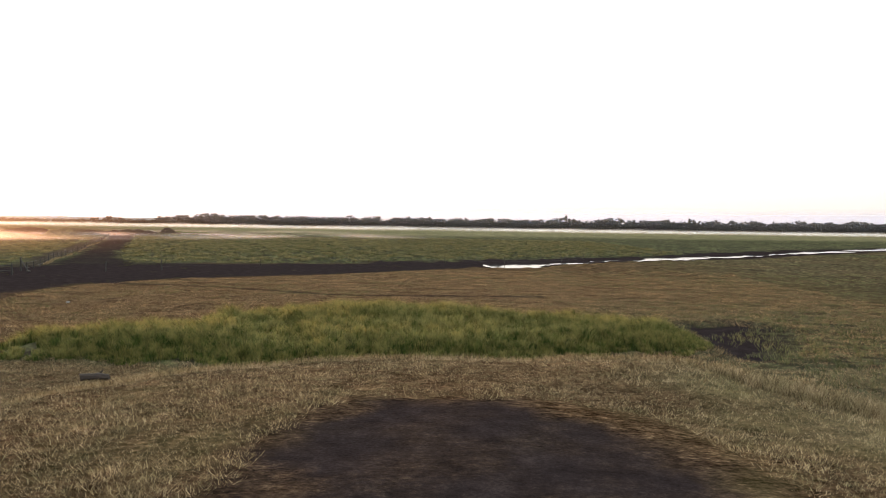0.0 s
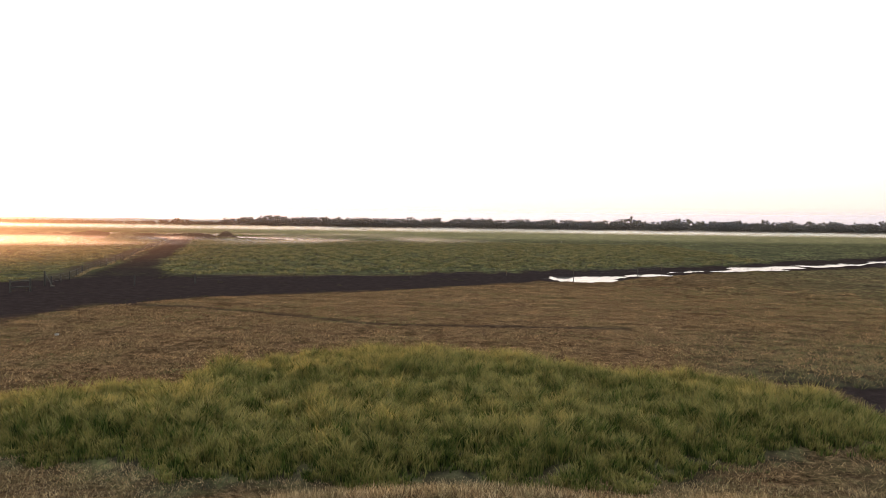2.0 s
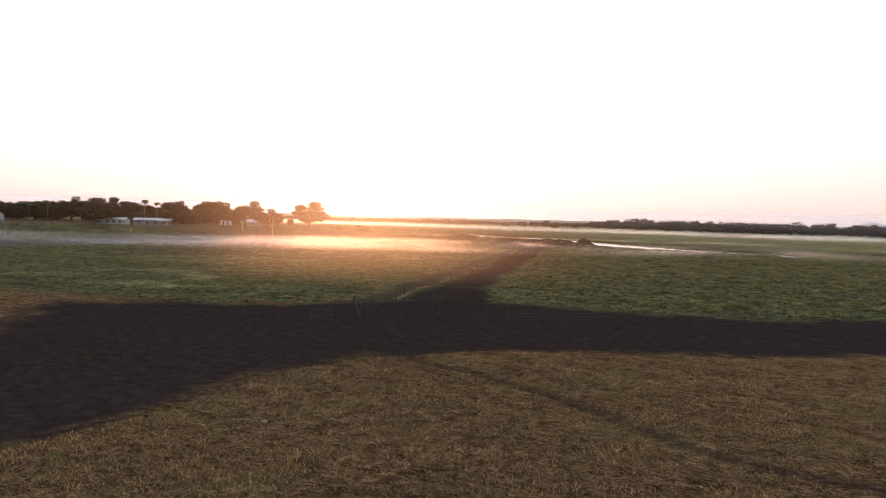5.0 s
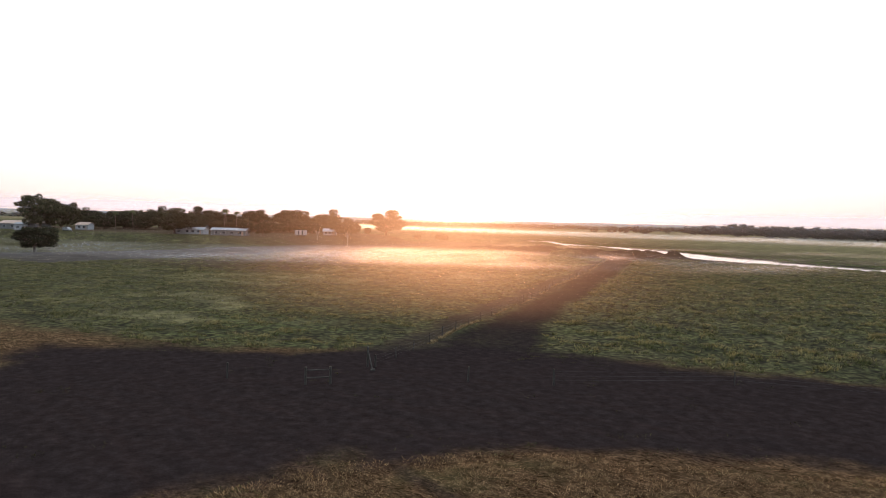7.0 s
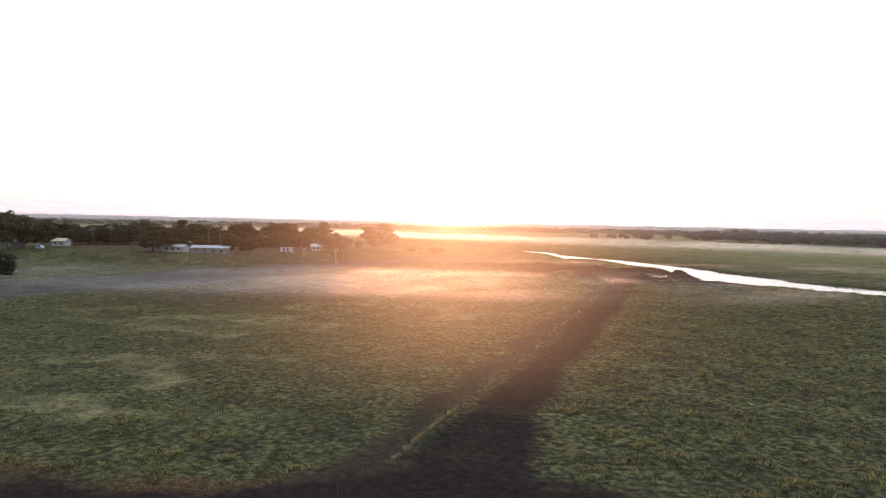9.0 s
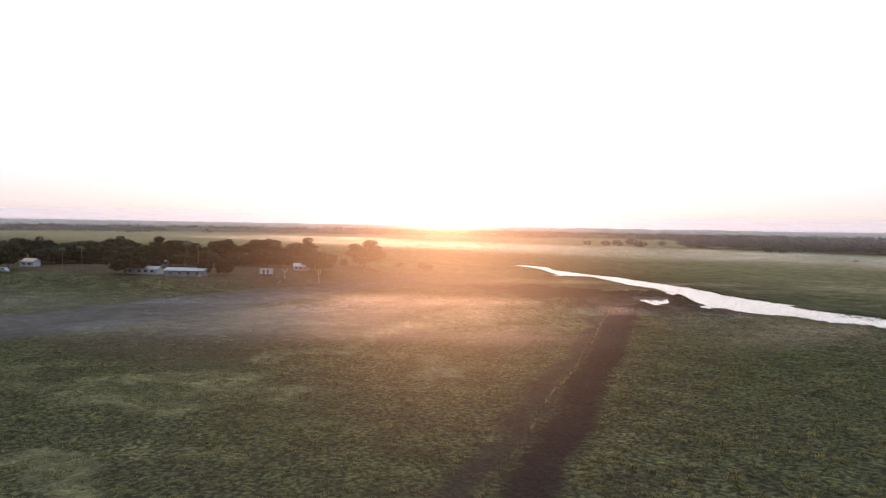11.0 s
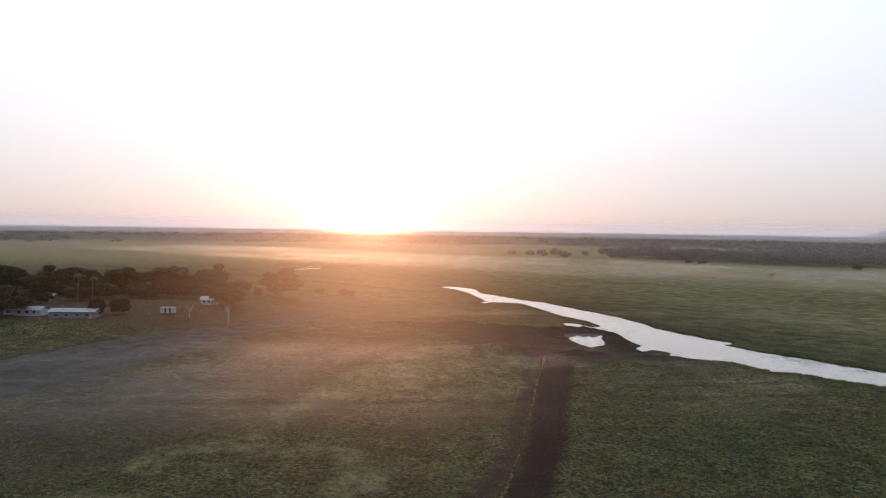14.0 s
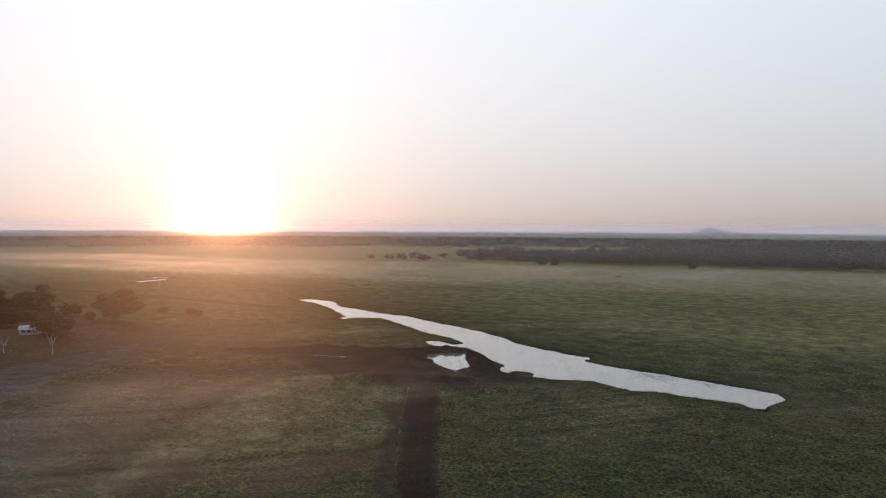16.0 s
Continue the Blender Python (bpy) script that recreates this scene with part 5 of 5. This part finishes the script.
def pasture():
    x, y = scatter(86, 175000, -240, 60, 84, 340)
    dry = (inside(x, y, MUD) < -0.5) & (along(x, y, TRACK) < -0.5) & (wet(x, y) < -1.5) & (inside(x, y, BANK) < -3) & (along(x, y, VERGE) < 0) & (inside(x, y, SILT) < 0)
    far = np.interp(x, [-240, -150, -80, -66, -43, 10, 46, 60], [60, 66, 88, 101, 117, 146, 172, 190])
    lump = rough_field(x, y, 1.9, 87, 2)
    worn = np.max([(bare - 0.1) * step(-soft * 0.4, soft * 0.6, inside(x, y, ring)) for ring, bare, soft in GRAZED], 0)
    keep = dry & (y > far + 1) & (lump > 0.02 + 0.5 * worn)
    x, y, lump = x[keep], y[keep], lump[keep]
    left = x + 66 + (y - 110) * 0.43 < 0
    tall = 0.14 + 0.42 * np.clip(lump, 0, 1) + 0.04 * ~left
    p = rough_field(x * 0.8 + y * 0.6, (y * 0.8 - x * 0.6) * 2.2, 34, 41, 5)
    sward = np.max([along(x, y, s) for s in SWARDS], 0) + rough_field(x, y, 6, 46, 3) * 3.5
    pale = left & (((p > 0.34) & (lump > 0.12)) | (sward > 0)) & (y < 300) & (x > -225)
    z = height(x, y)
    k = ~pale
    blades("pasture_tussocks", "uneven olive-green pasture tussocks", x[k], y[k], z[k], tall[k], 0.19, 1.0, TUSSOCK, 88, 5, 0.34, 1)
    k = pale
    blades("pale_seeding_grass", "drifts of pale seeding grass in the pasture", x[k], y[k], z[k], tall[k] + 0.1, 0.15, 0.9, PALE_GRASS, 89, 6, 0.35, 1)


def fence_line_straw():
    """Uncropped dry grass standing under the track's fence."""
    line = FENCE_LINE[1:]
    rng = np.random.default_rng(120)
    n = 9000
    u = rng.uniform(0, len(line) - 1, n)
    x = np.interp(u, np.arange(len(line)), [p[0] for p in line]) + rng.normal(0, 0.13, n)
    y = np.interp(u, np.arange(len(line)), [p[1] for p in line]) + rng.normal(0, 0.13, n)
    k = rough_field(x, y, 5, 121, 3) > 0.0
    x, y = x[k], y[k]
    blades("fence_line_straw", "pale uncropped dry grass under the wire fence", x, y, height(x, y), 0.14 + 0.22 * np.clip(rough_field(x, y, 2, 122, 2) + 0.3, 0, 1), 0.03, 0.7, STRAW, 123, 4, 0.12, 1)


def mud_tufts():
    """Trampled tufts straggling from the pasture into the mud."""
    x, y = scatter(110, 46000, -140, 60, 60, 190)
    d = inside(x, y, MUD) + rough_field(x, y, 6, 111, 3) * 5
    t = along(x, y, TRACK) + rough_field(x, y, 5, 112, 3) * 3
    odds = np.random.default_rng(113).random(len(x))
    keep = ((d > -1) & (d < 3.5) & (odds < 0.55 * step(3.5, -1, d))) | ((t > -2.0) & (t < 2.5) & (d < 0) & (odds < 0.5 * step(2.5, -2, t)))
    keep = (keep | ((d > 0) & (rough_field(x, y, 3.5, 114, 3) > 0.52))) & (wet(x, y) < -1)
    x, y = x[keep], y[keep]
    blades("mud_edge_grass", "trampled olive tufts straggling into dark mud", x, y, height(x, y), np.full(x.shape, 0.15), 0.06, 1.2, MUD_GRASS, 115, 6, 0.3, 1)


def reeds():
    x, y = scatter(90, 70000, -330, -30, 320, 530)
    w = wet(x, y)
    keep = (w < -0.8) & (w > -7 + 4 * rough_field(x, y, 14, 91)) & (inside(x, y, BANK) < -2) & (along(x, y, RIVER) > -12)
    x, y = x[keep], y[keep]
    blades("bank_reeds", "dark green reeds fringing the river bank", x, y, height(x, y), np.full(x.shape, 0.55), 0.10, 0.6, REED, 92, 6, 0.5, 1)
    x, y = scatter(93, 5200, -98, -54, 344, 374)
    keep = (wet(x, y) > 1.5) & (rough_field(x, y, 6, 94, 5) + rough_field(x, y, 1.5, 95, 2) * 0.8 + (y - 358) * 0.03 > 0.35)
    x, y = x[keep], y[keep]
    blades("water_weed", "sparse weed stems standing in shallow water", x, y, np.full(x.shape, WATER_Z), np.full(x.shape, 0.12), 0.09, 0.8, REED, 95, 4, 0.25, 1)


tall_grass()
mound_grass()
meadow_straw()
pasture()
mud_tufts()
fence_line_straw()
reeds()


# ---------------------------------------------------------------- morning mist
def mist_layer(toward, near, far, spacing, left, right, tall, mat, strength, label):
    """A shallow sheet of ground mist as many low veils, one behind another: deep seen along the ground, thin from above.
    toward: degrees left of +y in which the veils follow one another; near, far, left, right: metres along and across that way."""
    rng = np.random.default_rng(int(far))
    sx, sy = -math.sin(radians(toward)), math.cos(radians(toward))
    n, rows = 150, 5
    verts, faces, edges, base = [], [], [], 0
    for d in np.arange(near, far, spacing):
        u, v = (g.ravel() for g in np.meshgrid(np.linspace(-1, 1, n), np.linspace(0, 1, rows)))
        c = (left + right) / 2 + u * (right - left) / 2
        k = d + rng.uniform(-0.3, 0.3) * spacing + spacing * 1.5 * rough_field(c, c * 0 + d, (right - left) / 7, 100, 3)
        px, py = sx * k + sy * c, sy * k - sx * c
        lift = tall * (1 + 0.7 * rough_field(px, py, 40, 102, 3))
        verts.append(np.c_[px, py, 0.05 + v * lift])
        i = (np.arange(rows - 1)[:, None] * n + np.arange(n - 1)).ravel()
        faces.append(np.c_[i, i + 1, i + n + 1, i + n] + base)
        base += n * rows
        f = (d - near) / (far - near)
        edges.append(strength * step(0, 0.35, v) * step(1, 0.35, v) * step(1, 0.6, np.abs(u)) * float(step(0, 0.3, np.array(f)) * step(1, 0.7, np.array(f))))
    me = mesh_from("mist_bank", np.concatenate(verts), np.concatenate(faces), mat, True)
    me.attributes.new("edge", "FLOAT", "POINT").data.foreach_set("value", np.concatenate(edges).astype(np.float32))
    return tagged(new("mist_bank", me), label, "mist", kind="stuff")


def haze_veil(r, top, strength, mat):
    """A ring-shaped tinted sheet that paints air haze at one distance, thinning upwards."""
    n, rows = 180, 32
    th = np.linspace(0, 2 * math.pi, n, endpoint=False)
    verts, edge = [], []
    for k in range(rows):
        f = k / (rows - 1)
        verts.append(np.c_[-40 + np.cos(th) * r, 100 + np.sin(th) * r, np.full(n, top * f * f)])
        z = top * f * f
        edge.append(np.full(n, strength * float(step(0, top * 0.4, np.array(z))) * float(step(top, top * 0.5, np.array(z)))))
    a = np.arange(n)
    faces = np.concatenate([np.c_[k * n + a, k * n + (a + 1) % n, (k + 1) * n + (a + 1) % n, (k + 1) * n + a] for k in range(rows - 1)])
    me = mesh_from("added_haze", np.concatenate(verts), faces, mat, True)
    me.attributes.new("edge", "FLOAT", "POINT").data.foreach_set("value", np.concatenate(edge).astype(np.float32))
    return tagged(new("added_haze", me), "tinted sheet painting thin dawn haze over the distant plain", "haze", kind="stuff")


def glare_veil(far, wide, top, strength, mat):
    """An added sheet that spreads sun glare, square to the sun's way, far metres on from the mound; soft at its foot,
    its top and its ends.
    """
    n, rows = 60, 14
    across, up = (g.ravel() for g in np.meshgrid(np.linspace(-1, 1, n), np.linspace(0, 1, rows) ** 1.6))
    sx, sy = -math.sin(radians(SUN_AZ)), math.cos(radians(SUN_AZ))
    px, py = sx * far + sy * across * wide, sy * far - sx * across * wide
    i = (np.arange(rows - 1)[:, None] * n + np.arange(n - 1)).ravel()
    me = mesh_from("added_haze", np.c_[px, py, 0.1 + up * top], np.c_[i, i + 1, i + n + 1, i + n], mat, True)
    edge = strength * step(0, 0.09, up) * step(1, 0.5, up) * step(1, 0.45, np.abs(across))
    me.attributes.new("edge", "FLOAT", "POINT").data.foreach_set("value", edge.astype(np.float32))
    return tagged(new("added_haze", me), "added veil laying warm sun glare over the plain", "haze", kind="stuff")


MIST_LOW = mist_material("low_mist", 1.0, 0.016, 0.40, 0.66, (0.98, 0.97, 0.98), 0.10, 0.8)
MIST_FAR = mist_material("far_mist", 1.0, 0.005, 0.25, 0.60, (1.0, 0.95, 0.9), 0.05, 0.8)
# blue and cream sheets paint air haze; the blue ones add a sun halo
HAZE = mist_material("added_haze", 1.0, 0.0015, 0.1, 0.35, (0.50, 0.66, 1.0), 0.04, 0.36)
PLAIN_HAZE = mist_material("plain_haze", 1.0, 0.004, 0.1, 0.6, (0.95, 0.92, 0.85), 0.05, 0.7)
# warm onward scatter of an added sheet, standing in for glare round the sun
GLARE_HAZE = mist_material("glare_haze", 1.0, 0.006, 0.05, 0.6, (0.9, 0.9, 0.95), 0.85, 0.74)
mist_layer(SUN_AZ, 235, 385, 4.5, -280, 240, 2.0, MIST_LOW, 0.085, "low white mist drifting over the pasture")
mist_layer(SUN_AZ, 395, 480, 6, 0, 280, 2.2, MIST_LOW, 0.06, "pale mist rising off the river")
mist_layer(0, 640, 1060, 20, -1500, 1300, 4.4, MIST_FAR, 0.13, "white ground mist lying before the far trees")
haze_veil(560, 60, 0.06, PLAIN_HAZE)
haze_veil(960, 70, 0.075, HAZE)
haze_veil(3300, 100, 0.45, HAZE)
glare_veil(135, 480, 75, 0.0145, GLARE_HAZE)
